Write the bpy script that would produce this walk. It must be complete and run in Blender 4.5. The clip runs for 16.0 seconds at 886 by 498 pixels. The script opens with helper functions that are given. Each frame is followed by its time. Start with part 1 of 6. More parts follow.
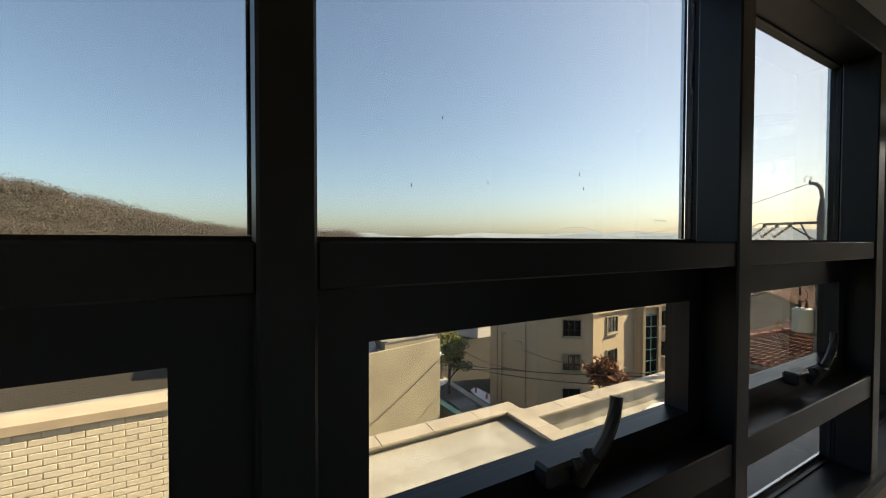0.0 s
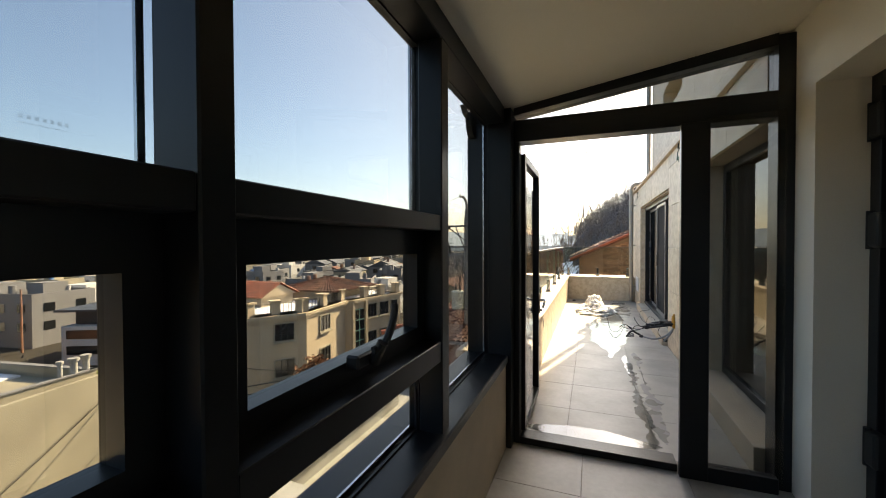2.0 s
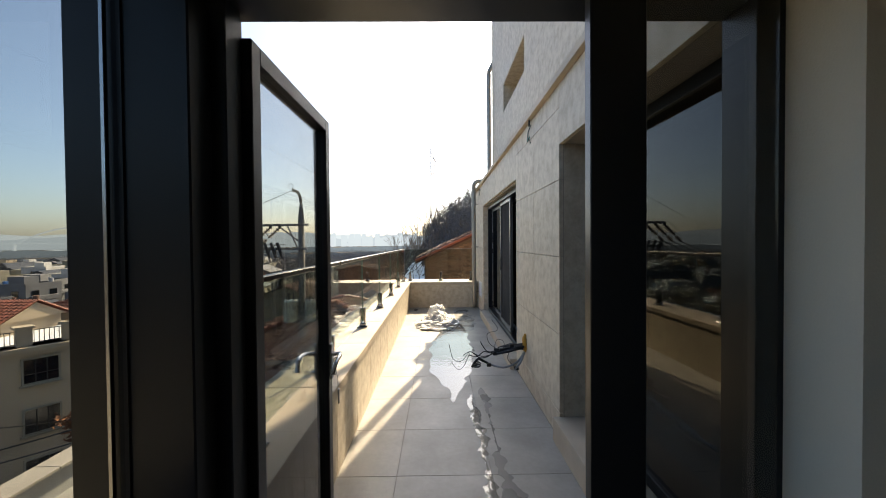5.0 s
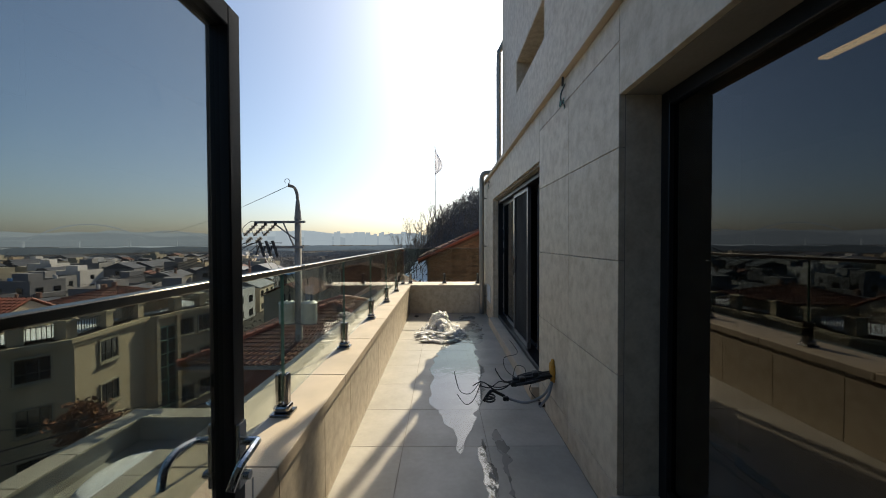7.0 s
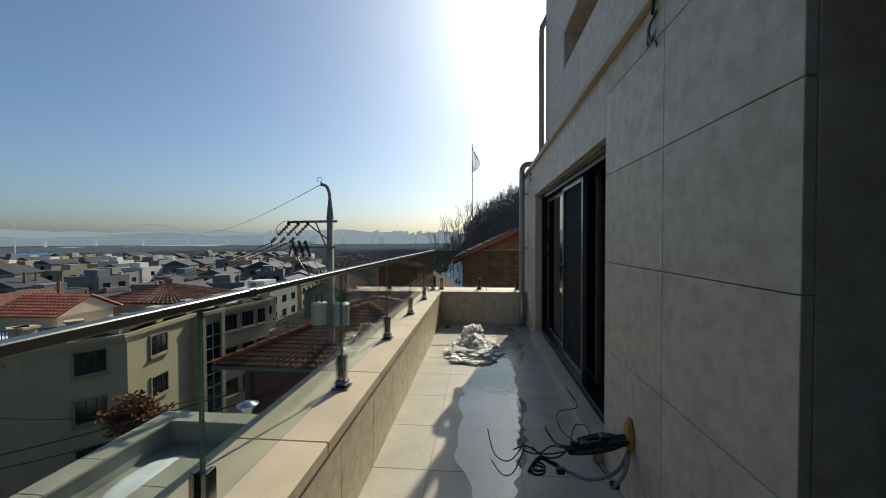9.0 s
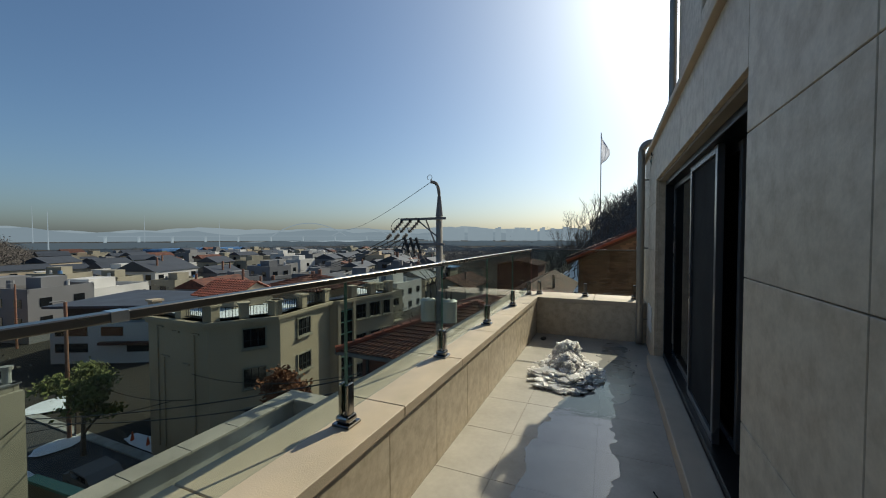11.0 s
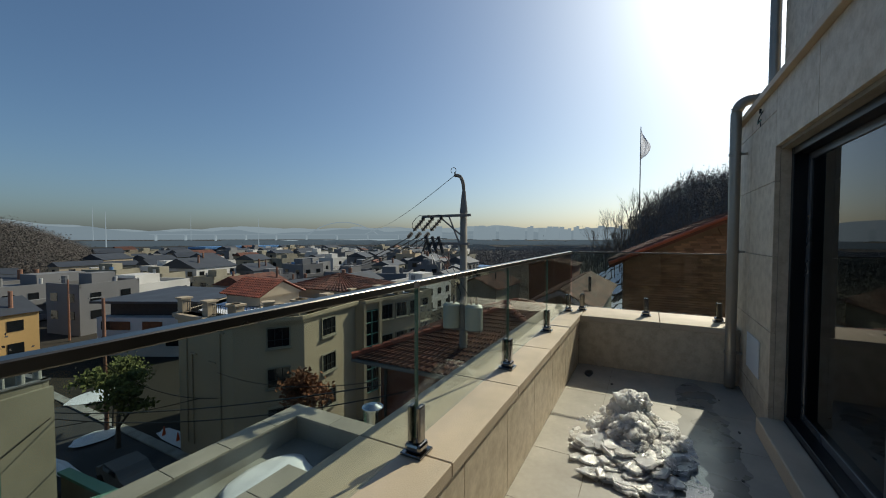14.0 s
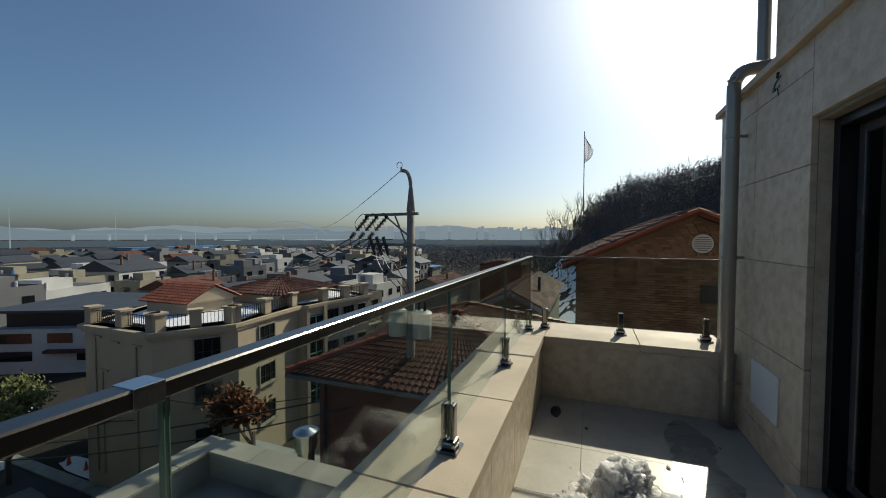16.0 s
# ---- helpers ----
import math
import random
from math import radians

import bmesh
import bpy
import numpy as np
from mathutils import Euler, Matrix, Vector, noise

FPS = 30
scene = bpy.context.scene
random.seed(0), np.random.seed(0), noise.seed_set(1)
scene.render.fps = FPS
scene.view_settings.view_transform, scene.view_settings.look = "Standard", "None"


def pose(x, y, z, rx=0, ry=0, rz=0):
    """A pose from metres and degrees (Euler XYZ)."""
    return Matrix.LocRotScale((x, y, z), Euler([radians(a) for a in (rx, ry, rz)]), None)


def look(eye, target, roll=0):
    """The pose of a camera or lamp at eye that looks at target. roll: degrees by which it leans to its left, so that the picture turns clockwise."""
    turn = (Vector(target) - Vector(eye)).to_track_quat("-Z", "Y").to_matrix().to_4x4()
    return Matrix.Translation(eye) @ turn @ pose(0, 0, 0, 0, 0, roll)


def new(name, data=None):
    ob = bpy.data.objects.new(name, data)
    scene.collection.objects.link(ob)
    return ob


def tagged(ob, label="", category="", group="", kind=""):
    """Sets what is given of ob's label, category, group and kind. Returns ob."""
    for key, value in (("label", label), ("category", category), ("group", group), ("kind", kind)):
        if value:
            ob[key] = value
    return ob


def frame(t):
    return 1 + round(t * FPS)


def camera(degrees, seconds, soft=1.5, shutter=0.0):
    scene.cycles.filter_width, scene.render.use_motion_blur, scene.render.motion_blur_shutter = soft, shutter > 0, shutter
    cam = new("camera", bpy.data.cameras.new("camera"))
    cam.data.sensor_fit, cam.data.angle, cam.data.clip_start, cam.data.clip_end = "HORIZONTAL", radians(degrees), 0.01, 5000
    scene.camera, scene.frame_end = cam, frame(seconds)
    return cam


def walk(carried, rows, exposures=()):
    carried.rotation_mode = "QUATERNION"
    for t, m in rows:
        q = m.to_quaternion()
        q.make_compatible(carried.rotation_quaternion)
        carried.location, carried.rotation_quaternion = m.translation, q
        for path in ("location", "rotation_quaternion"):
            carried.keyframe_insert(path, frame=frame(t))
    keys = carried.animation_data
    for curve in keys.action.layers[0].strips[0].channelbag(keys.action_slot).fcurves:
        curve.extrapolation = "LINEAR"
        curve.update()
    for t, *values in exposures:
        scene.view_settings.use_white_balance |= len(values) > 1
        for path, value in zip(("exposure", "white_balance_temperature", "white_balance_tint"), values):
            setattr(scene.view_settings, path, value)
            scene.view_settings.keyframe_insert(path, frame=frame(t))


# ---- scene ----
cam = camera(97.9, 16.0, soft=1.0)
METRES, EYE, TILT, LEAN, TURN = 7.25, 1.48, 0.0, 0.0, -28.9
ROWS = [
    (0.0, 0.0, 0.0, 0.0, 0.0, -1.18, -0.13),
    (0.5, 0.0133, 0.0039, -0.0045, -8.0, -1.25, -0.07),
    (1.0, 0.0302, 0.0146, -0.0064, -17.33, -1.15, -0.04),
    (1.5, 0.051, 0.0251, -0.0096, -28.59, -1.05, 0.03),
    (2.0, 0.0848, 0.0352, -0.0147, -40.09, -0.93, 0.19),
    (2.5, 0.1175, 0.0448, -0.0132, -48.49, -0.92, 0.27),
    (3.0, 0.1504, 0.0672, -0.0122, -54.64, -1.03, 0.34),
    (3.5, 0.1792, 0.0882, -0.0074, -59.54, -1.02, 0.46),
    (4.0, 0.2161, 0.1029, -0.0087, -61.88, -1.05, 0.52),
    (6.5, 0.3668, 0.1716, -0.0116, -61.43, -1.01, 0.21),
    (7.0, 0.3893, 0.1863, -0.0123, -61.2, -1.13, 0.18),
    (7.5, 0.4125, 0.2009, -0.0123, -60.97, -1.11, 0.14),
    (8.0, 0.443, 0.2167, -0.0132, -60.52, -1.28, 0.07),
    (8.5, 0.4721, 0.2285, -0.0095, -59.42, -1.2, 0.13),
    (9.0, 0.4899, 0.2344, -0.0061, -55.68, -1.31, 0.21),
    (9.5, 0.5133, 0.2347, -0.0051, -50.16, -1.42, 0.2),
    (12.0, 0.6636, 0.269, -0.0028, -33.86, -1.84, 0.03),
    (12.5, 0.6902, 0.2896, -0.0007, -33.14, -1.83, 0.01),
    (13.0, 0.7057, 0.3141, -0.0034, -32.79, -1.89, -0.09),
    (13.5, 0.7194, 0.3467, -0.0033, -32.55, -1.9, -0.11),
    (14.0, 0.7388, 0.3717, -0.0054, -33.09, -1.9, -0.06),
    (14.5, 0.7636, 0.4001, -0.0029, -34.64, -1.88, -0.09),
    (15.0, 0.7835, 0.4234, -0.0026, -36.54, -1.85, -0.13),
    (15.5, 0.8087, 0.4506, -0.0011, -38.22, -1.9, -0.14),
    (16.0, 0.8377, 0.4705, -0.0035, -40.2, -1.89, -0.13),
]
EXPOSURES = [(0.0, 2.0, 7700, 8), (1.5, 2.1, 7700, 8), (3.0, 2.1, 7500, 8), (4.0, 1.95, 7200, 8), (6.3, 0.72, 6600, 6), (8.0, 0.18, 6200, 3), (12.0, -0.1, 5980, 0), (16.0, -0.25, 5980, 0)]
walk(cam, [(t, pose(0, 0, EYE, TILT, LEAN, TURN) @ pose(METRES * x, METRES * y, METRES * z, 90 + pitch, roll, yaw)) for t, x, y, z, yaw, pitch, roll in ROWS], EXPOSURES)

# ---- light ----
SUN_AZ, SUN_EL = -16.0, 35.0  # degrees from +x towards +y, and above the horizon
world = bpy.data.worlds.new("world")
scene.world = world
world.use_nodes = True
wn = world.node_tree
wn.nodes.clear()
sky = wn.nodes.new("ShaderNodeTexSky")
sky.sky_type, sky.sun_disc = "NISHITA", False
sky.sun_elevation, sky.sun_rotation = radians(SUN_EL), radians(90 - SUN_AZ)
sky.altitude, sky.air_density, sky.dust_density, sky.ozone_density = 1200, 1.05, 5.6, 3.6
wb = wn.nodes.new("ShaderNodeBackground")
wb.inputs[1].default_value = 0.10
wo = wn.nodes.new("ShaderNodeOutputWorld")
wn.links.new(sky.outputs[0], wb.inputs[0])
wn.links.new(wb.outputs[0], wo.inputs[0])
sun = new("sun", bpy.data.lights.new("sun", "SUN"))
sun.data.energy, sun.data.angle, sun.data.color = 5.0, radians(0.5), (1.0, 0.85, 0.645)
SUN_DIR = Vector((math.cos(radians(SUN_EL)) * math.cos(radians(SUN_AZ)), math.cos(radians(SUN_EL)) * math.sin(radians(SUN_AZ)), math.sin(radians(SUN_EL))))
sun.matrix_world = look(SUN_DIR * 50, (0, 0, 0))


# ---- materials ----
def mat(name, base, rough=0.6, metal=0.0, var=0.12, scale=3.0, fine=60.0, bump=0.1, second=None, spread=0.5, island=0.0, spec=0.5, stain=None):
    """A surface: base colour broken up at two scales, with fine relief. second: a colour mixed in by large blotches; island: spread of tone from piece to piece."""
    m = bpy.data.materials.new(name)
    m.use_nodes = True
    t = m.node_tree
    b = t.nodes["Principled BSDF"]
    N, L = t.nodes.new, t.links.new
    co = N("ShaderNodeTexCoord")
    geo = N("ShaderNodeNewGeometry")
    n1, n2 = N("ShaderNodeTexNoise"), N("ShaderNodeTexNoise")
    n1.inputs["Scale"].default_value, n1.inputs["Detail"].default_value = scale, 5
    n2.inputs["Scale"].default_value, n2.inputs["Detail"].default_value = fine, 3
    L(geo.outputs["Position"], n1.inputs["Vector"])
    L(geo.outputs["Position"], n2.inputs["Vector"])
    c2 = second or tuple(c * (1 - 2 * var) for c in base)
    ramp = N("ShaderNodeMapRange")
    ramp.inputs[1].default_value, ramp.inputs[2].default_value = 0.5 - 0.25 * spread, 0.5 + 0.4 * spread
    L(n1.outputs[0], ramp.inputs[0])
    mix = N("ShaderNodeMix")
    mix.data_type = "RGBA"
    mix.inputs[6].default_value, mix.inputs[7].default_value = (*base, 1), (*c2, 1)
    L(ramp.outputs[0], mix.inputs[0])
    hsv = N("ShaderNodeHueSaturation")
    L(mix.outputs[2], hsv.inputs["Color"])
    val = N("ShaderNodeMapRange")
    val.inputs[3].default_value, val.inputs[4].default_value = 1 - var, 1 + var
    L(n2.outputs[0], val.inputs[0])
    out = val.outputs[0]
    if island:
        info = N("ShaderNodeObjectInfo")
        add = N("ShaderNodeMath")
        add.operation = "ADD"
        L(info.outputs["Random"], add.inputs[0])
        L(geo.outputs["Random Per Island"], add.inputs[1])
        fr = N("ShaderNodeMath")
        fr.operation = "FRACT"
        L(add.outputs[0], fr.inputs[0])
        isl = N("ShaderNodeMapRange")
        isl.inputs[3].default_value, isl.inputs[4].default_value = 1 - island, 1 + island
        L(fr.outputs[0], isl.inputs[0])
        mul = N("ShaderNodeMath")
        mul.operation = "MULTIPLY"
        L(out, mul.inputs[0])
        L(isl.outputs[0], mul.inputs[1])
        out = mul.outputs[0]
    L(out, hsv.inputs["Value"])
    L(hsv.outputs[0], b.inputs["Base Color"])
    b.inputs["Metallic"].default_value = metal
    b.inputs["Specular IOR Level"].default_value = spec
    rr = N("ShaderNodeMapRange")
    rr.inputs[3].default_value, rr.inputs[4].default_value = max(0.02, rough - 0.12), min(1, rough + 0.12)
    L(n1.outputs[0], rr.inputs[0])
    L(rr.outputs[0], b.inputs["Roughness"])
    if bump:
        bp = N("ShaderNodeBump")
        bp.inputs["Strength"].default_value, bp.inputs["Distance"].default_value = bump, 0.01
        L(n2.outputs[0], bp.inputs["Height"])
        L(bp.outputs[0], b.inputs["Normal"])
    return m


def snowy(m, weight=0.7, scale=0.04):
    """Light that seeps into snow and ice."""
    b = m.node_tree.nodes["Principled BSDF"]
    b.inputs["Subsurface Weight"].default_value = weight
    b.inputs["Subsurface Scale"].default_value = scale
    b.inputs["Subsurface Radius"].default_value = (1.0, 1.0, 1.0)
    return m


def glass(name, tint, rough=0.0, mirror=0.035):
    """Clear pane: a mix of see-through and mirror by the angle, so that a thin sheet lets the view through."""
    m = bpy.data.materials.new(name)
    m.use_nodes = True
    t = m.node_tree
    t.nodes.clear()
    N, L = t.nodes.new, t.links.new
    tr, gl, lw, mx, o = N("ShaderNodeBsdfTransparent"), N("ShaderNodeBsdfGlossy"), N("ShaderNodeLayerWeight"), N("ShaderNodeMixShader"), N("ShaderNodeOutputMaterial")
    tr.inputs[0].default_value = (*tint, 1)
    gl.inputs["Roughness"].default_value = rough
    lw.inputs[0].default_value = 0.5
    pw, ma = N("ShaderNodeMath"), N("ShaderNodeMath")
    pw.operation, pw.inputs[1].default_value = "POWER", 4.5
    ma.operation, ma.inputs[1].default_value, ma.inputs[2].default_value = "MULTIPLY_ADD", 0.85, mirror
    L(lw.outputs["Facing"], pw.inputs[0])
    L(pw.outputs[0], ma.inputs[0])
    L(ma.outputs[0], mx.inputs[0])
    L(tr.outputs[0], mx.inputs[1])
    L(gl.outputs[0], mx.inputs[2])
    L(mx.outputs[0], o.inputs[0])
    return m


M_ALU = mat("black_aluminium", (0.0065, 0.0075, 0.010), 0.34, 0.0, 0.15, 2, 900, 0.05, spec=0.36)
M_STONE = mat("cream_limestone", (0.56, 0.48, 0.36), 0.55, 0, 0.15, 13.0, 55, 0.06, second=(0.435, 0.36, 0.26), spread=0.45, island=0.06)
M_COPING = mat("coping_stone", (0.53, 0.435, 0.32), 0.65, 0, 0.06, 3.5, 140, 0.15, second=(0.43, 0.36, 0.27), island=0.05)
M_GROUT = mat("grout", (0.27, 0.24, 0.20), 0.9, 0, 0.1)
M_TILE = mat("pale_floor_tile", (0.43, 0.40, 0.345), 0.42, 0, 0.11, 3.2, 28, 0.06, second=(0.28, 0.255, 0.21), spread=0.9, island=0.05)
M_PLASTER = mat("painted_plaster", (0.80, 0.75, 0.645), 0.8, 0, 0.03, 1.2, 160, 0.12)
M_STEEL = mat("stainless_steel", (0.62, 0.62, 0.62), 0.22, 1.0, 0.05, 3, 300, 0.03)
M_POST = mat("dark_chrome", (0.24, 0.23, 0.22), 0.16, 1.0, 0.05, 3, 300, 0.02)
M_BLACK = mat("black_plastic", (0.012, 0.012, 0.013), 0.45, 0, 0.2, 5, 200, 0.05)
M_GLASS = glass("grey_tinted_glass", (0.72, 0.722, 0.70))
M_RAILGLASS = glass("rail_glass", (0.82, 0.87, 0.845))
M_RAIL = mat("brushed_steel_rail", (0.155, 0.145, 0.135), 0.32, 1.0, 0.05, 3, 300, 0.03)
M_ALUG = mat("grey_aluminium", (0.10, 0.10, 0.105), 0.3, 0.3, 0.08, 2, 500, 0.03)
M_DARKGLASS = glass("tinted_house_glass", (0.22, 0.21, 0.19), 0.0, 0.105)
M_PIPE = mat("painted_steel_pipe", (0.34, 0.31, 0.27), 0.38, 0.6, 0.08, 3, 120, 0.05)
M_EDGE = mat("green_glass_edge", (0.10, 0.20, 0.16), 0.2, 0, 0.1)
M_SCREEN = mat("insect_screen", (0.022, 0.023, 0.024), 0.9, 0, 0.15, 3, 700, 0.1, spec=0.15)
M_ROOFCOPE = mat("weathered_coping", (0.36, 0.325, 0.27), 0.75, 0, 0.08, 1.6, 60, 0.2, second=(0.27, 0.245, 0.205), island=0.08)
M_GREYMARK = glass("etched_mark", (0.86, 0.86, 0.86), 0.3)
M_SNOW = mat("snow", (0.82, 0.84, 0.88), 0.6, 0, 0.05, 8, 120, 0.4)
M_CONC = mat("grey_roof_coating", (0.33, 0.33, 0.31), 0.7, 0, 0.08, 1.3, 40, 0.15, second=(0.235, 0.225, 0.20), spread=0.35)
M_DARKROOM = mat("dark_room_wall", (0.10, 0.075, 0.05), 0.7, 0, 0.1)
M_ASPHALT = mat("asphalt", (0.05, 0.05, 0.052), 0.85, 0, 0.15, 0.6, 30, 0.3)
M_EARTH = mat("winter_earth", (0.050, 0.045, 0.037), 1.0, 0, 0.2, 0.05, 1.5, 0.5, second=(0.034, 0.032, 0.028), spec=0.1)


# ---- mesh helpers ----
def box(bm, x0, x1, y0, y1, z0, z1, m=None):
    vs = [bm.verts.new((x, y, z)) for z in (z0, z1) for y in (y0, y1) for x in (x0, x1)]
    if m is not None:
        for v in vs:
            v.co = m @ v.co
    for f in ((0, 2, 3, 1), (4, 5, 7, 6), (0, 1, 5, 4), (2, 6, 7, 3), (0, 4, 6, 2), (1, 3, 7, 5)):
        bm.faces.new([vs[i] for i in f])
    return vs


def bevel(bm, w, seg=1):
    bmesh.ops.bevel(bm, geom=list(bm.edges), offset=w, segments=seg, profile=0.5, affect="EDGES")


def bb(x0, x1, y0, y1, z0, z1, w=0.0, seg=1):
    bm = bmesh.new()
    box(bm, min(x0, x1), max(x0, x1), min(y0, y1), max(y0, y1), min(z0, z1), max(z0, z1))
    if w:
        bevel(bm, w, seg)
    return bm


def rod(bm, a, b, r, n=12, r2=None):
    a, b = Vector(a), Vector(b)
    q = (b - a).to_track_quat("Z", "Y").to_matrix()
    r2 = r if r2 is None else r2
    rings = []
    for p, rad in ((a, r), (b, r2)):
        rings.append([bm.verts.new(p + q @ Vector((rad * math.cos(2 * math.pi * i / n), rad * math.sin(2 * math.pi * i / n), 0))) for i in range(n)])
    for i in range(n):
        j = (i + 1) % n
        bm.faces.new((rings[0][i], rings[0][j], rings[1][j], rings[1][i]))
    bm.faces.new(rings[0][::-1])
    bm.faces.new(rings[1])


def tube(bm, pts, r, n=8):
    """A round tube along points."""
    pts = [Vector(p) for p in pts]
    rings, up = [], Vector((0, 0, 1))
    for i, p in enumerate(pts):
        d = (pts[min(i + 1, len(pts) - 1)] - pts[max(i - 1, 0)]).normalized()
        s = d.cross(up)
        s = d.cross(Vector((1, 0, 0))) if s.length < 0.05 else s
        s.normalize()
        u = s.cross(d)
        rings.append([bm.verts.new(p + r * (s * math.cos(2 * math.pi * k / n) + u * math.sin(2 * math.pi * k / n))) for k in range(n)])
    for a, b in zip(rings, rings[1:]):
        for k in range(n):
            j = (k + 1) % n
            bm.faces.new((a[k], a[j], b[j], b[k]))
    bm.faces.new(rings[0][::-1])
    bm.faces.new(rings[-1])


def smooth_path(pts, n=6):
    """Catmull-Rom through points."""
    P = [Vector(p) for p in pts]
    out = []
    for i in range(len(P) - 1):
        a, b, c, d = P[max(i - 1, 0)], P[i], P[i + 1], P[min(i + 2, len(P) - 1)]
        for k in range(n):
            t = k / n
            out.append(0.5 * ((2 * b) + (c - a) * t + (2 * a - 5 * b + 4 * c - d) * t * t + (3 * b - a - 3 * c + d) * t ** 3))
    out.append(P[-1])
    return out


def mesh(name, bm, material, smooth=False):
    bmesh.ops.recalc_face_normals(bm, faces=bm.faces)
    me = bpy.data.meshes.new(name)
    bm.to_mesh(me)
    bm.free()
    for ma in material if isinstance(material, (list, tuple)) else [material]:
        me.materials.append(ma)
    if smooth:
        for p in me.polygons:
            p.use_smooth = True
    return me


def part(name, bm, material, parent, label="", smooth=False):
    ob = new(name, mesh(name, bm, material, smooth))
    ob.parent = parent
    if parent is not None and parent.type == "EMPTY":
        ob.matrix_parent_inverse = parent.matrix_basis.inverted()
    if label:
        ob["label"] = label
    return ob


def thing(name, x, y, z, label, category, group="", kind=""):
    ob = new(name)
    ob.empty_display_size = 0.1
    ob.matrix_basis = Matrix.Translation((x, y, z))
    return tagged(ob, label, category, group, kind)


def solid(name, bm, material, label, category, kind="", group="", smooth=False):
    return tagged(new(name, mesh(name, bm, material, smooth)), label, category, group, kind)


def no_shadow(ob):
    ob.visible_shadow = False
    return ob


# ---- the sunroom ----
WALL_Y = -1.10      # sunroom face of the house wall
FACE_Y = -1.02      # terrace face of the house wall
CEIL = lambda y: 2.275 + (0.465 - y) * 0.157
END_X = 11.05       # end of the house wall

bm = bmesh.new()
box(bm, -3.2, 3.30, WALL_Y - 0.02, 0.72, -0.30, -0.004)
floor_in = solid("floor_sunroom", bm, M_GROUT, "pale tiled floor of the sunroom", "floor", "structure")
bm = bmesh.new()
box(bm, 3.30, 11.35, FACE_Y - 0.02, 1.0, -0.30, -0.004)
floor_out = solid("floor_terrace", bm, M_GROUT, "pale grey terrace floor of large square tiles", "floor", "structure")

# ceiling: a sloped board
bm = bmesh.new()
vs = []
for x in (-3.2, 3.50):
    for y, dz in ((WALL_Y - 0.1, 0), (0.60, 0), (0.60, 0.14), (WALL_Y - 0.1, 0.14)):
        vs.append(bm.verts.new((x, y, CEIL(y) + dz)))
for f in ((0, 1, 2, 3), (7, 6, 5, 4), (0, 4, 5, 1), (1, 5, 6, 2), (2, 6, 7, 3), (3, 7, 4, 0)):
    bm.faces.new([vs[i] for i in f])
solid("ceiling", bm, M_PLASTER, "cream painted sloping sunroom ceiling", "ceiling", "structure")

# low wall under the windows
solid("wall_window_base", bb(-3.2, 3.30, 0.455, 0.75, 0, 0.57), M_COPING, "low cream tiled wall under the sunroom windows", "wall", "structure")

# window wall
wz = thing("window_1", 1.5, 0.55, 0.57, "black aluminium sunroom window wall with fixed panes and awning sashes", "window", kind="structure")
for x0, x1 in ((-1.02, -0.95), (0.025, 0.09), (1.065, 1.13), (2.055, 2.13)):
    bm = bb(x0, x1, 0.465, 0.565, 0.60, 2.165, 0.004)
    box(bm, x0, x1, 0.565, 0.608, 0.60, 1.478)
    box(bm, x0 + 0.032, x1 + 0.004, 0.565, 0.608, 1.482, 2.163)
    part("mullion", bm, M_ALU, wz)
part("corner_post", bb(3.20, 3.46, 0.42, 0.72, 0.0, 2.26, 0.004), M_ALU, wz)
part("head", bb(-3.2, 3.20, 0.465, 0.61, 2.165, 2.27, 0.004), M_ALU, wz)
part("sill", bb(-3.2, 3.20, 0.44, 0.74, 0.572, 0.625, 0.006), M_ALU, wz)
BAYS = ((-2.0, -1.02), (-0.95, 0.025), (0.09, 1.065), (1.13, 2.055))


def pane(name, x0, x1, z0, z1, y, parent, material=None, th=0.012):
    return no_shadow(part(name, bb(x0, x1, y, y + th, z0, z1), material or M_GLASS, parent))


def ring(x0, x1, z0, z1, y0, y1, w, bev=0.003):
    """A rectangular frame in the plane of x and z."""
    bm = bmesh.new()
    for a in ((x0, x0 + w, z0, z1), (x1 - w, x1, z0, z1), (x0 + w, x1 - w, z0, z0 + w), (x0 + w, x1 - w, z1 - w, z1)):
        box(bm, a[0], a[1], y0, y1, a[2], a[3])
    if bev:
        bevel(bm, bev)
    return bm


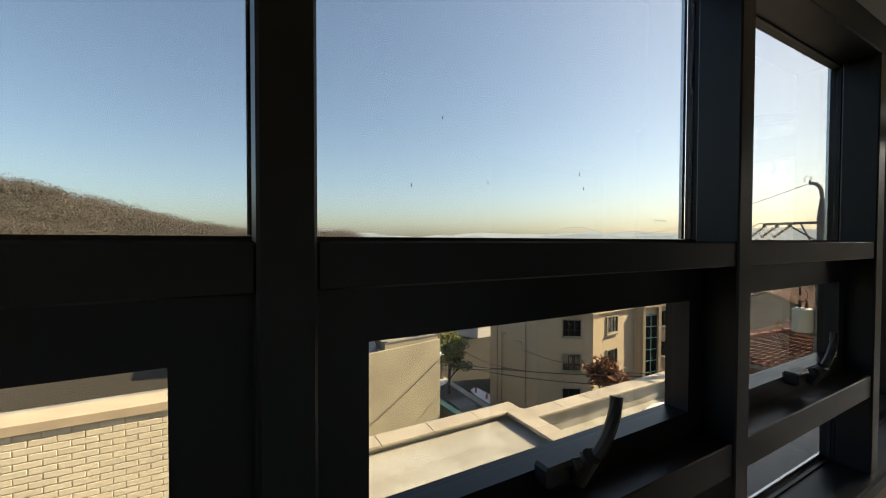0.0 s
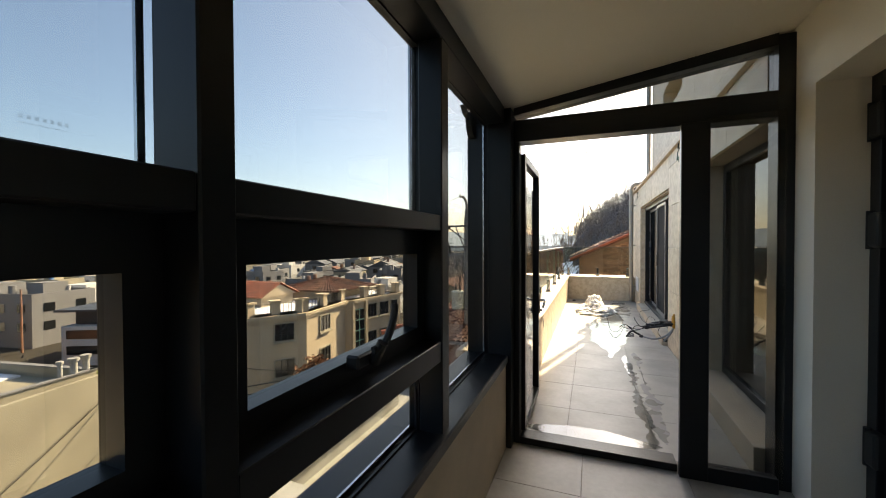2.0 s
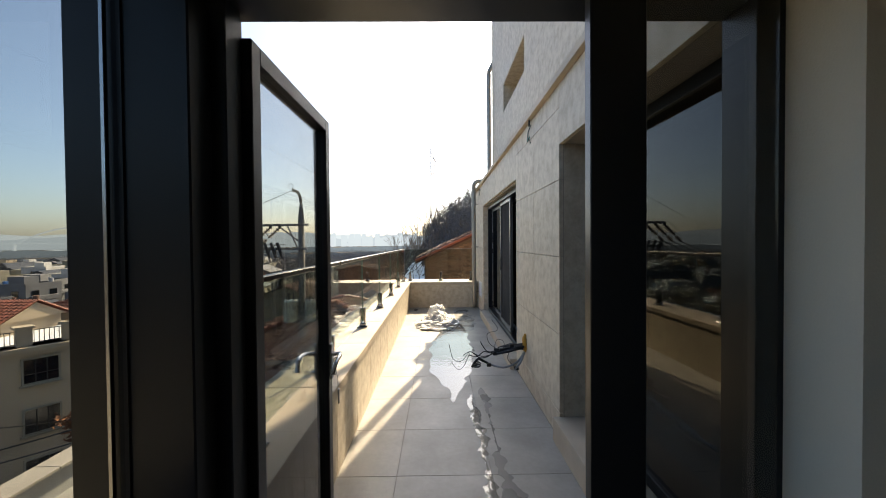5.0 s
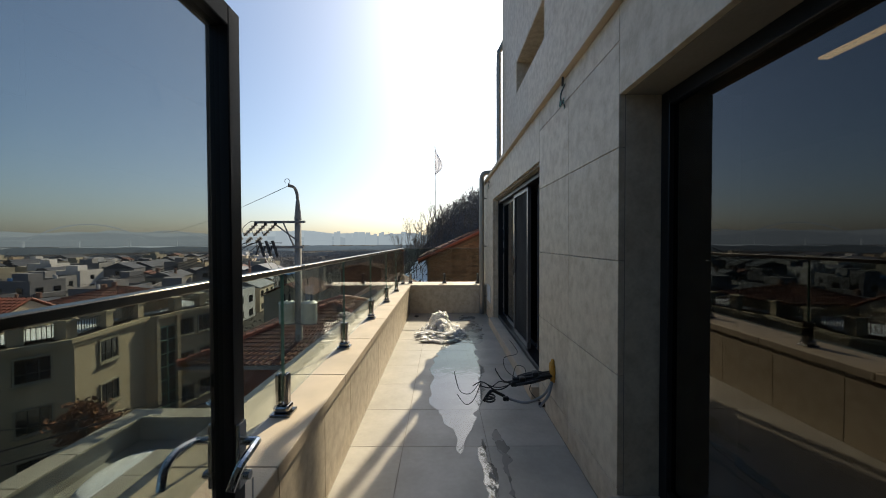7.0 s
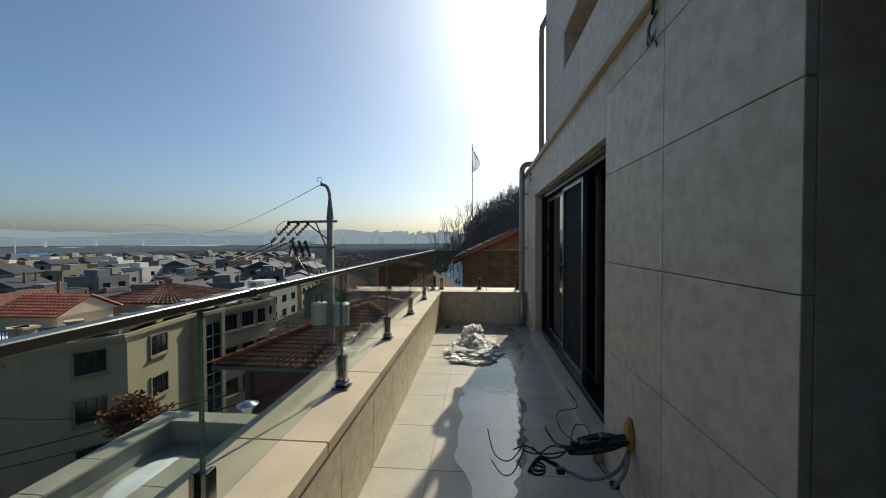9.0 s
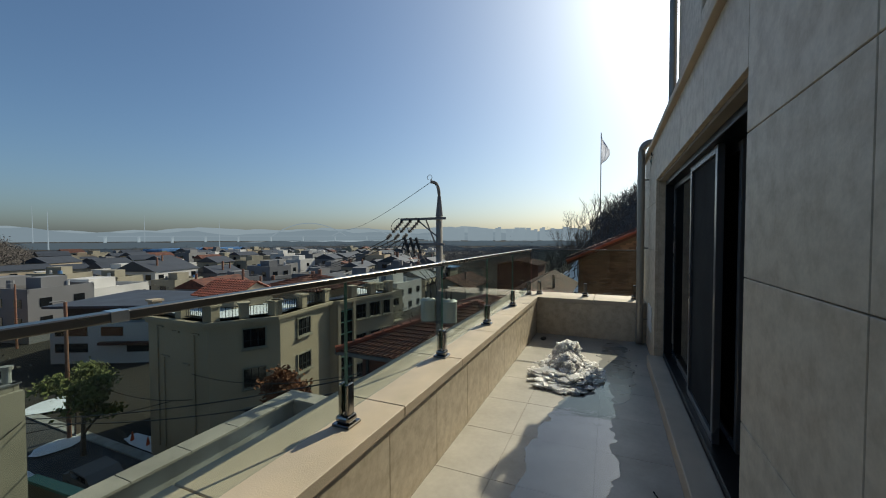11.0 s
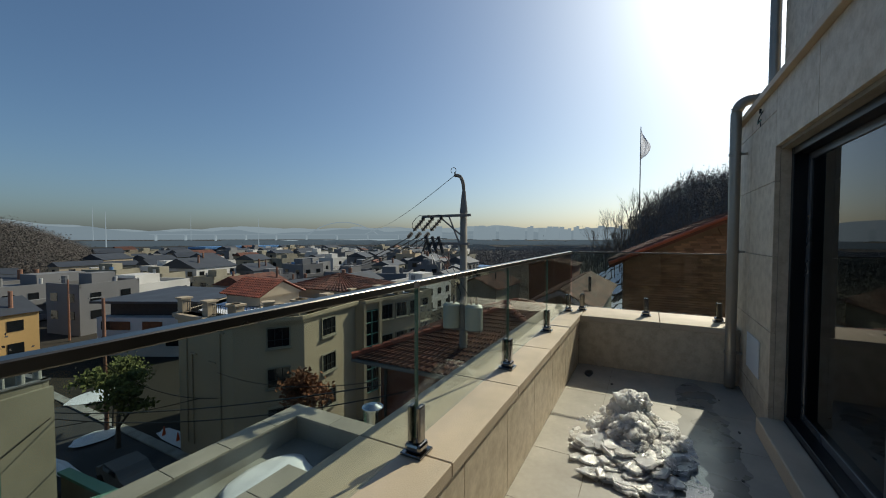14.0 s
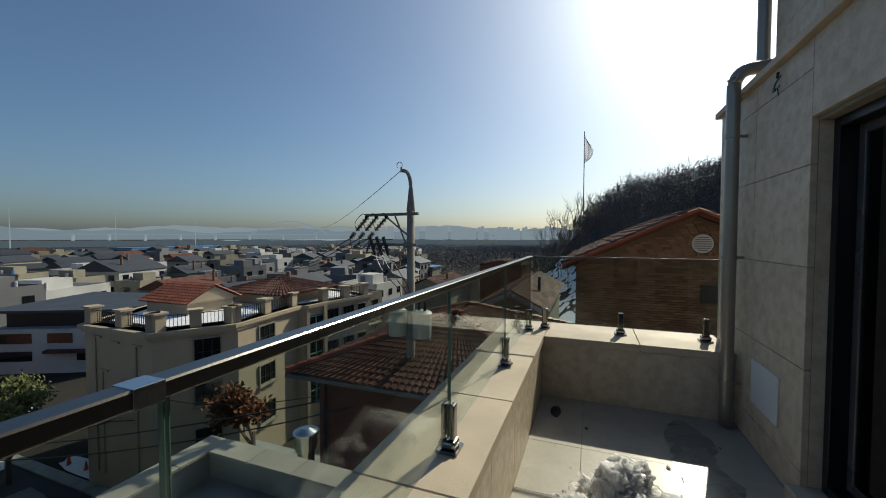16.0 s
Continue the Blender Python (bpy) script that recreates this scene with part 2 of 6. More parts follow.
for i, (x0, x1) in enumerate(BAYS):
    # transom and lower bar, fixed pane above, awning sash between, fixed pane below
    part("transom", bb(x0, x1, 0.47, 0.608, 1.42, 1.48, 0.003), M_ALU, wz)
    part("lower_bar", bb(x0, x1, 0.47, 0.608, 0.91, 0.99, 0.003), M_ALU, wz)
    part("pane_frame", ring(x0 + 0.004, x1 + 0.032, 1.48, 2.165, 0.575, 0.606, 0.006, 0), M_ALU, wz)
    pane("pane", x0 + 0.010, x1 + 0.024, 1.485, 2.16, 0.585, wz)
    part("glazing_spacer", bb(x1 - 0.004, x1 + 0.008, 0.598, 0.606, 1.487, 2.158), M_STEEL, wz)
    part("pane_frame", ring(x0, x1, 0.625, 0.91, 0.575, 0.606, 0.006, 0), M_ALU, wz)
    pane("pane", x0 + 0.008, x1 - 0.008, 0.631, 0.904, 0.585, wz)
    part("glazing_spacer", bb(x0 + 0.012, x1 - 0.012, 0.598, 0.606, 0.633, 0.645), M_STEEL, wz)
    bm = bmesh.new()
    ri = 0.09 if i == 1 else 0.058
    for a in ((x0 - 0.002, x0 + 0.087, 0.985, 1.425), (x1 - ri, x1 + 0.002, 0.985, 1.425), (x0 + 0.087, x1 - ri, 0.985, 1.05), (x0 + 0.087, x1 - ri, 1.332, 1.425)):
        box(bm, a[0], a[1], 0.545, 0.605, a[2], a[3])
    sash = part("awning_sash", bm, M_ALU, wz)
    pane("pane", x0 + 0.08, x1 - ri + 0.006, 1.035, 1.34, 0.588, sash)
    # lever handle on the sash's bottom rail
    hx = x0 + 0.455
    bm = bb(hx - 0.05, hx + 0.05, 0.505, 0.547, 1.03, 1.07, 0.006)
    rod(bm, (hx + 0.02, 0.50, 1.035), (hx + 0.02, 0.47, 1.095), 0.016)
    tube(bm, smooth_path([(hx, 0.49, 1.075), (hx + 0.03, 0.475, 1.085), (hx + 0.052, 0.465, 1.12), (hx + 0.068, 0.46, 1.165), (hx + 0.075, 0.462, 1.195)], 4), 0.0115)
    part("lever_handle", bm, M_BLACK, sash, "black curved lever handle")
part("pane_frame", ring(2.13, 3.20, 0.625, 2.165, 0.575, 0.606, 0.006, 0), M_ALU, wz)
pane("pane", 2.135, 3.195, 0.631, 2.16, 0.585, wz)
part("glazing_spacer", bb(2.14, 3.17, 0.598, 0.606, 0.634, 0.646), M_STEEL, wz)
part("glazing_spacer", bb(3.172, 3.184, 0.598, 0.606, 0.648, 2.158), M_STEEL, wz)

for x, z in ((-0.16, 1.53), (0.98, 1.53), (1.97, 1.53)):
    bm = bmesh.new()
    for k in range(7):
        box(bm, x + 0.0075 * k - 0.06, x + 0.0075 * k - 0.056, 0.5846, 0.5848, z, z + 0.005)
    box(bm, x - 0.06, x - 0.011, 0.5846, 0.5848, z - 0.006, z - 0.0052)
    part("etched_mark", bm, M_GREYMARK, wz)

rs = random.Random(9)
for k in range(16):
    x, z, w, h = rs.uniform(0.25, 0.95), rs.uniform(1.52, 2.1), rs.uniform(0.0004, 0.0008), rs.uniform(0.0008, 0.007)
    part("dirt_speck", bb(x - w, x + w, 0.5838, 0.5842, z, z + h), M_GROUT, wz)

# end wall with the glazed door
dz = thing("door_1", 3.36, -0.3, 0.0, "black aluminium glazed door frame with sidelight and sloping fanlight, door leaf standing open", "door", kind="structure")
X0, X1 = 3.29, 3.42
part("jamb", bb(X0, 3.37, 0.38, 0.424, 0, 2.055, 0.003), M_ALU, dz)
part("mullion", bb(3.235, 3.275, -0.70, -0.557, 0.0, 2.055, 0.003), M_ALU, dz)
part("jamb", bb(X0, X1, -1.115, -1.024, 0, 2.50, 0.003), M_ALU, dz)
part("transom", bb(X0, X1, -1.024, 0.424, 2.055, 2.20, 0.003), M_ALU, dz)
part("threshold", bb(X0, X1, -0.557, 0.38, 0, 0.045, 0.003), M_ALU, dz)
part("bottom_rail", bb(3.235, 3.30, -1.024, -0.70, 0, 0.085, 0.003), M_ALU, dz)
bm = bmesh.new()
v = [bm.verts.new((x, y, CEIL(y) + d)) for x in (X0, X1) for y, d in ((-1.024, -0.065), (0.42, -0.05), (0.42, 0.0), (-1.024, 0.0))]
for f in ((0, 1, 2, 3), (7, 6, 5, 4), (0, 4, 5, 1), (1, 5, 6, 2), (2, 6, 7, 3), (3, 7, 4, 0)):
    bm.faces.new([v[k] for k in f])
part("head", bm, M_ALU, dz)
bm = bmesh.new()
v = [bm.verts.new((x, y, z)) for x in (3.35, 3.36) for y, z in ((-1.05, 2.20), (0.43, 2.20), (0.43, CEIL(0.43) - 0.03), (-1.05, CEIL(-1.05) - 0.05))]
for f in ((0, 1, 2, 3), (7, 6, 5, 4), (0, 4, 5, 1), (1, 5, 6, 2), (2, 6, 7, 3), (3, 7, 4, 0)):
    bm.faces.new([v[k] for k in f])
no_shadow(part("fanlight_pane", bm, M_GLASS, dz))
no_shadow(part("sidelight_pane", bb(3.252, 3.262, -1.05, -0.69, 0.045, 2.08), M_GLASS, dz))
# the open leaf
LX0, LX1 = 3.38, 4.16
bm = ring(LX0, LX1, 0.05, 1.99, 0.355, 0.415, 0.055)
leaf = part("door_leaf", bm, M_ALU, dz, "open glazed door leaf")
pane("pane", LX0 + 0.05, LX1 - 0.05, 0.10, 1.94, 0.38, leaf)
HZ = 0.87
for s, yy in ((-1, 0.355), (1, 0.415)):
    bm = bb(LX1 - 0.05, LX1 - 0.015, yy, yy + s * 0.012, HZ - 0.12, HZ + 0.05, 0.002)
    rod(bm, (LX1 - 0.033, yy, HZ), (LX1 - 0.033, yy + s * 0.05, HZ), 0.011)
    tube(bm, smooth_path([(LX1 - 0.033, yy + s * 0.05, HZ), (LX1 - 0.09, yy + s * 0.06, HZ + 0.004), (LX1 - 0.14, yy + s * 0.057, HZ - 0.012), (LX1 - 0.165, yy + s * 0.05, HZ - 0.05)], 4), 0.010)
    rod(bm, (LX1 - 0.033, yy, HZ - 0.09), (LX1 - 0.033, yy + s * 0.03, HZ - 0.09), 0.012)
    part("lever_handle", bm, M_STEEL, leaf, "steel lever handle")
bm = bb(LX1 - 0.037, LX1 - 0.029, 0.318, 0.32, HZ - 0.20, HZ - 0.10, 0.0008)
box(bm, LX1 - 0.045, LX1 - 0.03, 0.312, 0.316, HZ - 0.24, HZ - 0.17)
part("key", bm, M_STEEL, leaf, "keys hanging from the lock")
for z in (0.3, 1.1, 1.85):
    bm = bmesh.new()
    rod(bm, (3.43, 0.43, z - 0.05), (3.43, 0.43, z + 0.05), 0.012)
    part("hinge", bm, M_BLACK, dz)

# ---- the house ----
# sunroom side: plaster wall with the recess of an entrance door
bm = bmesh.new()
box(bm, -3.2, 1.65, -1.60, WALL_Y, 0, 3.0)
solid("wall_house_inner", bm, M_PLASTER, "cream painted plaster wall beside the sunroom", "wall", "structure")
solid("wall_sunroom_end", bb(-3.35, -3.2, -1.60, 0.75, 0, 3.0), M_PLASTER, "cream painted plaster wall closing the sunroom", "wall", "structure")
solid("wall_lintel", bb(1.65, 3.095, -1.60, WALL_Y, 2.152, 3.0), M_PLASTER, "cream painted plaster lintel over the entrance door", "wall", "structure")
bm = bmesh.new()
box(bm, 3.095, 3.42, -1.60, WALL_Y, 0, 3.0)
solid("wall_pier", bm, M_PLASTER, "cream painted plaster pier between the doors", "wall", "structure")
d2 = thing("door_2", 2.4, -1.50, 0, "dark brown glazed entrance door in a plaster recess", "door", kind="structure")
part("door_frame", ring(1.66, 3.085, 0.0, 2.147, -1.42, -1.30, 0.07), M_ALU, d2)
dl = part("door_leaf", ring(1.74, 3.005, 0.02, 2.07, -1.39, -1.32, 0.10), M_ALU, d2)
pane("pane", 1.83, 2.915, 0.11, 1.98, -1.355, dl, M_DARKGLASS)
for z in (0.42, 1.425, 1.92):
    bm = bb(2.955, 3.05, -1.318, -1.262, z - 0.08, z + 0.08, 0.014, 2)
    rod(bm, (3.03, -1.275, z - 0.088), (3.03, -1.275, z + 0.088), 0.015, 12)
    part("hinge", bm, M_BLACK, d2, "heavy black hinge")

# terrace side: core wall with the openings, stone panels in front
bm = bmesh.new()
TOP = 2.50
BACK = -1.60
for x0, x1, z0, z1 in ((3.42, 4.96, 2.08, TOP), (4.96, 6.46, 0, TOP), (6.46, 9.55, 2.06, TOP), (9.55, END_X, 0, TOP), (3.42, 4.96, 0, 0.16), (6.46, 9.55, 0, 0.10)):
    box(bm, x0, x1, BACK, FACE_Y - 0.03, z0, z1)
wall = solid("wall_terrace", bm, M_GROUT, "cream limestone-clad house wall along the terrace", "wall", "structure")
# panels between the joints, with the openings left out
ROWS_Z = (0.0, 0.19, 0.745, 1.295, 1.835, 2.09, TOP)
COLS = (3.42, 4.15, 4.96, 5.69, 6.46, 7.23, 8.0, 8.77, 9.55, 10.28, END_X)
J = 0.0018
for i in range(len(COLS) - 1):
    x0, x1 = COLS[i], COLS[i + 1]
    open_ = x1 <= 4.97 or 6.45 <= x0 and x1 <= 9.56
    rows = [(2.08, TOP)] if open_ else [(0.0, 0.19), (0.19, 0.745), (0.745, 1.295), (1.295, 1.835), (1.835, 2.335), (2.335, TOP)]
    for z0, z1 in rows:
        part("stone_panel", bb(x0 + J, x1 - J, FACE_Y - 0.03, FACE_Y, z0 + J, z1 - J, 0.002), M_STONE, wall)
# returns into the reveals
for x0, x1, y0, z0, z1 in ((4.96, 4.99, -1.22, 0.165, 2.08), (6.43, 6.46, -1.11, 0.12, 2.06), (9.55, 9.58, -1.11, 0.12, 2.06)):
    part("reveal", bb(x0 - (0.002 if x0 == 4.96 else 0), x1 + (0.002 if x0 == 6.43 else 0) - (0.0 if x0 != 9.55 else 0.032), y0, FACE_Y - 0.032, z0, z1), M_STONE, wall)
part("coping", bb(3.42, END_X + 0.05, BACK, FACE_Y + 0.04, TOP, TOP + 0.05, 0.004), M_COPING, wall)
bm = bmesh.new()
UY, UX = -1.44, 11.20
for x0, x1, z0, z1 in ((3.0, 7.9, 2.55, 8.0), (7.9, 9.7, 2.55, 3.87), (9.7, UX, 2.55, 8.0), (7.9, 9.7, 4.42, 8.0)):
    box(bm, x0, x1, UY - 0.4, UY - 0.02, z0, z1)
box(bm, -3.35, 3.0, -2.0, -1.6, 2.9, 8.0)
upper = solid("wall_upper_storey", bm, M_GROUT, "cream stone wall of the upper storey", "wall", "structure")
ucols = (3.0, 3.9, 4.7, 5.5, 6.3, 7.1, 7.9, 8.8, 9.7, 10.45, UX)
for x0, x1 in zip(ucols, ucols[1:]):
    for z0, z1 in ((2.55, 3.21), (3.21, 3.87), (3.87, 4.42), (4.42, 5.16), (5.16, 5.9), (5.9, 6.6), (6.6, 7.3), (7.3, 8.0)):
        if x0 >= 7.85 and x1 <= 9.75 and 3.8 <= z0 < 4.4:
            continue
        part("stone_panel", bb(x0 + J, x1 - J, UY - 0.02, UY, z0 + J, z1 - J), M_STONE, upper)
w4 = thing("window_3", 8.8, -1.6, 3.92, "black framed upper storey window in a stone reveal", "window", kind="structure")
part("window_frame", ring(7.9, 9.7, 3.87, 4.42, -1.76, -1.70, 0.05), M_ALU, w4)
pane("pane", 7.94, 9.66, 3.91, 4.38, -1.735, w4, M_DARKGLASS)
for x0, x1, z0, z1 in ((7.9, 9.7, 3.872, 3.89), (7.9, 9.7, 4.40, 4.418), (7.902, 7.92, 3.89, 4.40), (9.68, 9.698, 3.89, 4.40)):
    part("reveal", bb(x0, x1, -1.70, UY - 0.004, z0, z1), M_STONE, w4)
# closing the house behind
bm = bmesh.new()
box(bm, -3.35, END_X, -6.2, -6.0, -14, 8)
box(bm, -3.35, -3.2, -6.0, -1.6, -14, 8)
box(bm, END_X - 0.15, END_X, -6.0, -1.6, -14, 8)
box(bm, -3.2, END_X - 0.15, -6.0, -1.6, 2.9, 3.05)
solid("wall_house_back", bm, M_STONE, "plain stone walls at the back of the house", "wall", "structure")
bm = bb(-3.2, END_X - 0.15, -6.0, -1.6, -0.2, -0.02)
solid("floor_house", bm, M_DARKROOM, "dark wooden floor inside the house", "floor", "structure")
w2 = thing("window_2", 4.2, -1.30, 0.16, "large black-framed fixed window with dark glass in a stone reveal", "window", kind="structure")
part("window_frame", ring(3.43, 4.96, 0.16, 2.08, -1.31, -1.22, 0.065), M_ALU, w2)
pane("pane", 3.49, 4.90, 0.22, 2.02, -1.255, w2, M_DARKGLASS)
part("sill", bb(3.42, 4.96, -1.22, FACE_Y + 0.05, 0.0, 0.165, 0.004), M_COPING, w2)
s2 = thing("door_3", 8.0, -1.25, 0.10, "black aluminium sliding terrace door with dark glass", "door", kind="structure")
part("door_frame", ring(6.46, 9.55, 0.12, 2.06, -1.31, -1.11, 0.05), M_ALU, s2)
for x0, x1, yy in ((7.40, 8.28, -1.265), (7.48, 8.33, -1.165), (8.27, 9.50, -1.205)):
    lf = part("sliding_leaf", ring(x0, x1, 0.17, 2.01, yy - 0.02, yy + 0.02, 0.05), M_ALUG, s2)
    pane("pane" if x0 != 7.48 else "insect_screen", x0 + 0.05, x1 - 0.05, 0.22, 1.96, yy, lf, M_DARKGLASS if x0 != 7.48 else M_SCREEN, 0.012 if x0 != 7.48 else 0.002)
part("threshold", bb(6.46, 9.55, -1.11, FACE_Y + 0.07, 0.0, 0.12, 0.006), M_COPING, s2)

# ---- parapet and glass balustrade ----
PZ, PY, PX = 0.55, 0.45, 10.56
bm = bmesh.new()
box(bm, 3.46, PX + 0.02, PY + 0.02, 0.87, -3.0, PZ - 0.06)
box(bm, PX + 0.02, 11.12, FACE_Y - 0.02, 0.87, -3.0, PZ - 0.06)
par = solid("wall_parapet", bm, M_GROUT, "low cream stone parapet round the terrace", "wall", "structure")
xs_ = [3.46] + [4.02 + 0.575 * k for k in range(12)]
xs_[-1] = PX
for x0, x1 in zip(xs_, xs_[1:]):
    part("facing_slab", bb(x0 + 0.002, x1 - 0.002, PY, PY + 0.02, 0, PZ - 0.06, 0.0015), M_STONE, par)
for y0, y1 in ((FACE_Y, PY),):
    part("facing_slab", bb(PX, PX + 0.02, y0 + 0.002, y1 - 0.002, 0, PZ - 0.06, 0.0015), M_STONE, par)
cx = [3.46, 4.55, 5.55, 6.45, 7.32, 8.20, 9.05, 9.90, PX - 0.02]
for x0, x1 in zip(cx, cx[1:]):
    part("coping", bb(x0 + 0.002, x1 - 0.002, PY - 0.015, 0.90, PZ - 0.06, PZ, 0.004), M_COPING, par)
for y0, y1 in ((FACE_Y, -0.35), (-0.35, 0.435), (0.435, 0.90)):
    part("coping", bb(PX - 0.02, 11.16, y0 + 0.002, y1 - 0.002, PZ - 0.06, PZ, 0.004), M_COPING, par)
bal = thing("balustrade", 7, 0.6, PZ, "frameless glass balustrade with steel posts and handrail", "balustrade", kind="structure")
GY, GX = 0.60, 10.86
xs = [3.85, 5.0, 6.17, 7.32, 8.48, 9.62, 10.72]
RZ = 1.262
part("handrail", bb(3.75, GX + 0.02, GY - 0.02, GY + 0.02, RZ - 0.026, RZ, 0.003), M_RAIL, bal, "dark stainless square handrail")
part("handrail", bb(GX - 0.012, GX + 0.012, -0.98, GY - 0.02, RZ - 0.014, RZ, 0.003), M_RAIL, bal)
# no real joints: brighter steel bands stand in for sun glints on the rail
for x in (5.24, 7.29):
    part("glint_band", bb(x - 0.02, x + 0.02, GY - 0.0212, GY + 0.0212, RZ - 0.0272, RZ + 0.0012, 0.0005), M_STEEL, bal, "bright steel band standing in for a sun glint")
for a, b in zip([3.46] + xs[1:-1], xs[1:-1] + [GX]):
    no_shadow(part("pane", bb(a + 0.004, b - 0.004, GY - 0.006, GY + 0.006, PZ + 0.06, RZ - 0.026), M_RAILGLASS, bal))
for x in xs[1:-1]:
    for s in (-1, 1):
        part("pane_edge", bb(x + s * 0.0036 - 0.0008, x + s * 0.0036 + 0.0008, GY - 0.006, GY + 0.006, PZ + 0.06, RZ - 0.026), M_EDGE, bal)
no_shadow(part("pane", bb(GX - 0.006, GX + 0.006, -0.98, GY - 0.02, PZ + 0.06, RZ - 0.012), M_RAILGLASS, bal))
for x, y in [(x, GY) for x in xs] + [(GX, 0.46), (GX, -0.22), (GX, -0.89)]:
    px_ = bb(x - 0.05, x + 0.05, y - 0.05, y + 0.05, PZ, PZ + 0.014, 0.003)
    post = part("spigot", px_, M_POST, bal, "steel glass clamp on a square foot")
    bm = bb(x - 0.038, x + 0.038, y - 0.038, y + 0.038, PZ + 0.014, PZ + 0.05, 0.012, 2)
    part("collar", bm, M_POST, post)
    along_x = y == GY
    for s in (-1, 1):
        bm = bb(x - 0.024, x + 0.024, y + s * 0.009, y + s * 0.03, PZ + 0.05, PZ + 0.20, 0.006, 2) if along_x else bb(x + s * 0.009, x + s * 0.03, y - 0.024, y + 0.024, PZ + 0.05, PZ + 0.20, 0.006, 2)
        part("jaw", bm, M_POST, post)
# rainwater pipe
bm = bmesh.new()
tube(bm, smooth_path([(10.45, -0.93, 0.02), (10.45, -0.93, 1.2), (10.45, -0.93, 2.48), (10.45, -0.94, 2.61), (10.45, -0.99, 2.675), (10.45, -1.1, 2.69), (10.45, -1.44, 2.69)], 5), 0.045, 16)
solid("rainwater_pipe", bm, M_PIPE, "grey steel rainwater pipe on the house wall", "pipe", smooth=True)

# pipe brackets and shoe
for z in (0.35, 1.3, 2.2):
    bm = bmesh.new()
    rod(bm, (10.45, -0.93, z - 0.012), (10.45, -0.93, z + 0.012), 0.052, 16)
    box(bm, 10.44, 10.46, FACE_Y, -0.93, z - 0.01, z + 0.01)
    solid("pipe_bracket", bm, M_PIPE, "steel bracket holding the rainwater pipe to the wall", "bracket")
bm = bmesh.new()
tube(bm, smooth_path([(11.27, -1.375, 2.56), (11.27, -1.375, 4.0), (11.27, -1.375, 5.2), (11.27, -1.42, 5.42), (11.27, -1.70, 5.95), (11.27, -1.9, 6.3)], 5), 0.05, 14)
solid("rainwater_pipe", bm, M_PIPE, "grey steel rainwater pipe at the upper storey corner", "pipe", smooth=True)

# ---- surroundings ----
G = -14.0
M_BEIGE = mat("beige_render", (0.44, 0.36, 0.25), 0.85, 0, 0.06, 0.3, 8, 0.1, second=(0.38, 0.31, 0.22))
M_TAN = mat("tan_stucco", (0.29, 0.265, 0.20), 0.9, 0, 0.07, 0.5, 12, 0.1, second=(0.225, 0.205, 0.155))
M_ROOF = mat("red_clay_tile", (0.26, 0.065, 0.03), 0.6, 0, 0.15, 1, 20, 0.2, island=0.3)
M_ROOFB = mat("brown_clay_tile", (0.14, 0.056, 0.036), 0.8, 0, 0.2, 1, 20, 0.2, second=(0.055, 0.03, 0.025), island=0.35, spec=0.25)
M_BRICK = mat("brown_brick", (0.20, 0.115, 0.066), 0.85, 0, 0.1, 2, 30, 0.2, second=(0.15, 0.08, 0.048), island=0.35)
M_REDBRICK = mat("red_brick_wall", (0.16, 0.065, 0.04), 0.85, 0, 0.12, 1, 14, 0.3)
M_MORTAR = mat("mortar", (0.15, 0.10, 0.065), 0.95, 0, 0.1, 2, 60, 0.2)
M_WHITEBRICK = mat("white_painted_brick", (0.72, 0.66, 0.54), 0.6, 0, 0.04, 2, 60, 0.15, island=0.05)
M_WHITE = mat("white_wall", (0.52, 0.51, 0.49), 0.85, 0, 0.05, 0.2, 5, 0.05, second=(0.42, 0.41, 0.39))
M_GREYW = mat("grey_wall", (0.17, 0.17, 0.175), 0.85, 0, 0.06, 0.2, 5, 0.05)
M_YELLOW = mat("ochre_wall", (0.50, 0.33, 0.13), 0.85, 0, 0.06, 0.2, 5, 0.05)
M_ORANGE = mat("orange_brick_wall", (0.25, 0.13, 0.085), 0.85, 0, 0.06, 0.2, 5, 0.05)
M_METALROOF = mat("dark_metal_roof", (0.045, 0.05, 0.06), 0.55, 0.0, 0.1, 0.3, 6, 0.05)
M_WINDOW = mat("dark_window_pane", (0.012, 0.014, 0.016), 0.08, 0, 0.1, 1, 4, 0.0)
M_GREENGLASS = mat("green_curtain_glass", (0.16, 0.28, 0.22), 0.15, 0, 0.06, 0.4, 3, 0.0)
M_BLUE = mat("blue_sheet_roof", (0.08, 0.20, 0.42), 0.5, 0, 0.08, 0.2, 3, 0.0)
M_SOLAR = mat("solar_panel", (0.02, 0.03, 0.06), 0.15, 0, 0.1, 1, 6, 0.0)
M_IRON = mat("black_iron", (0.02, 0.02, 0.02), 0.6, 0, 0.1)
M_GREENWALL = mat("green_painted_wall", (0.16, 0.32, 0.25), 0.8, 0, 0.06)
M_POLE = mat("concrete_pole", (0.24, 0.22, 0.19), 0.85, 0, 0.08, 1, 40, 0.1)
M_TRANS = mat("pale_green_steel", (0.48, 0.50, 0.44), 0.5, 0, 0.05, 1, 30, 0.0)
M_PINE = mat("pine_needles", (0.12, 0.135, 0.035), 0.9, 0, 0.2, 1, 10, 0.0, island=0.4)
M_MAPLE = mat("russet_leaves", (0.20, 0.075, 0.025), 0.9, 0, 0.2, 1, 10, 0.0, island=0.5)
M_BARK = mat("bark", (0.13, 0.105, 0.085), 0.95, 0, 0.2, 2, 20, 0.2)
M_SCRUB = mat("winter_woods", (0.066, 0.056, 0.050), 0.95, 0, 0.2, 0.05, 2, 0.0, second=(0.044, 0.042, 0.038), island=0.4)
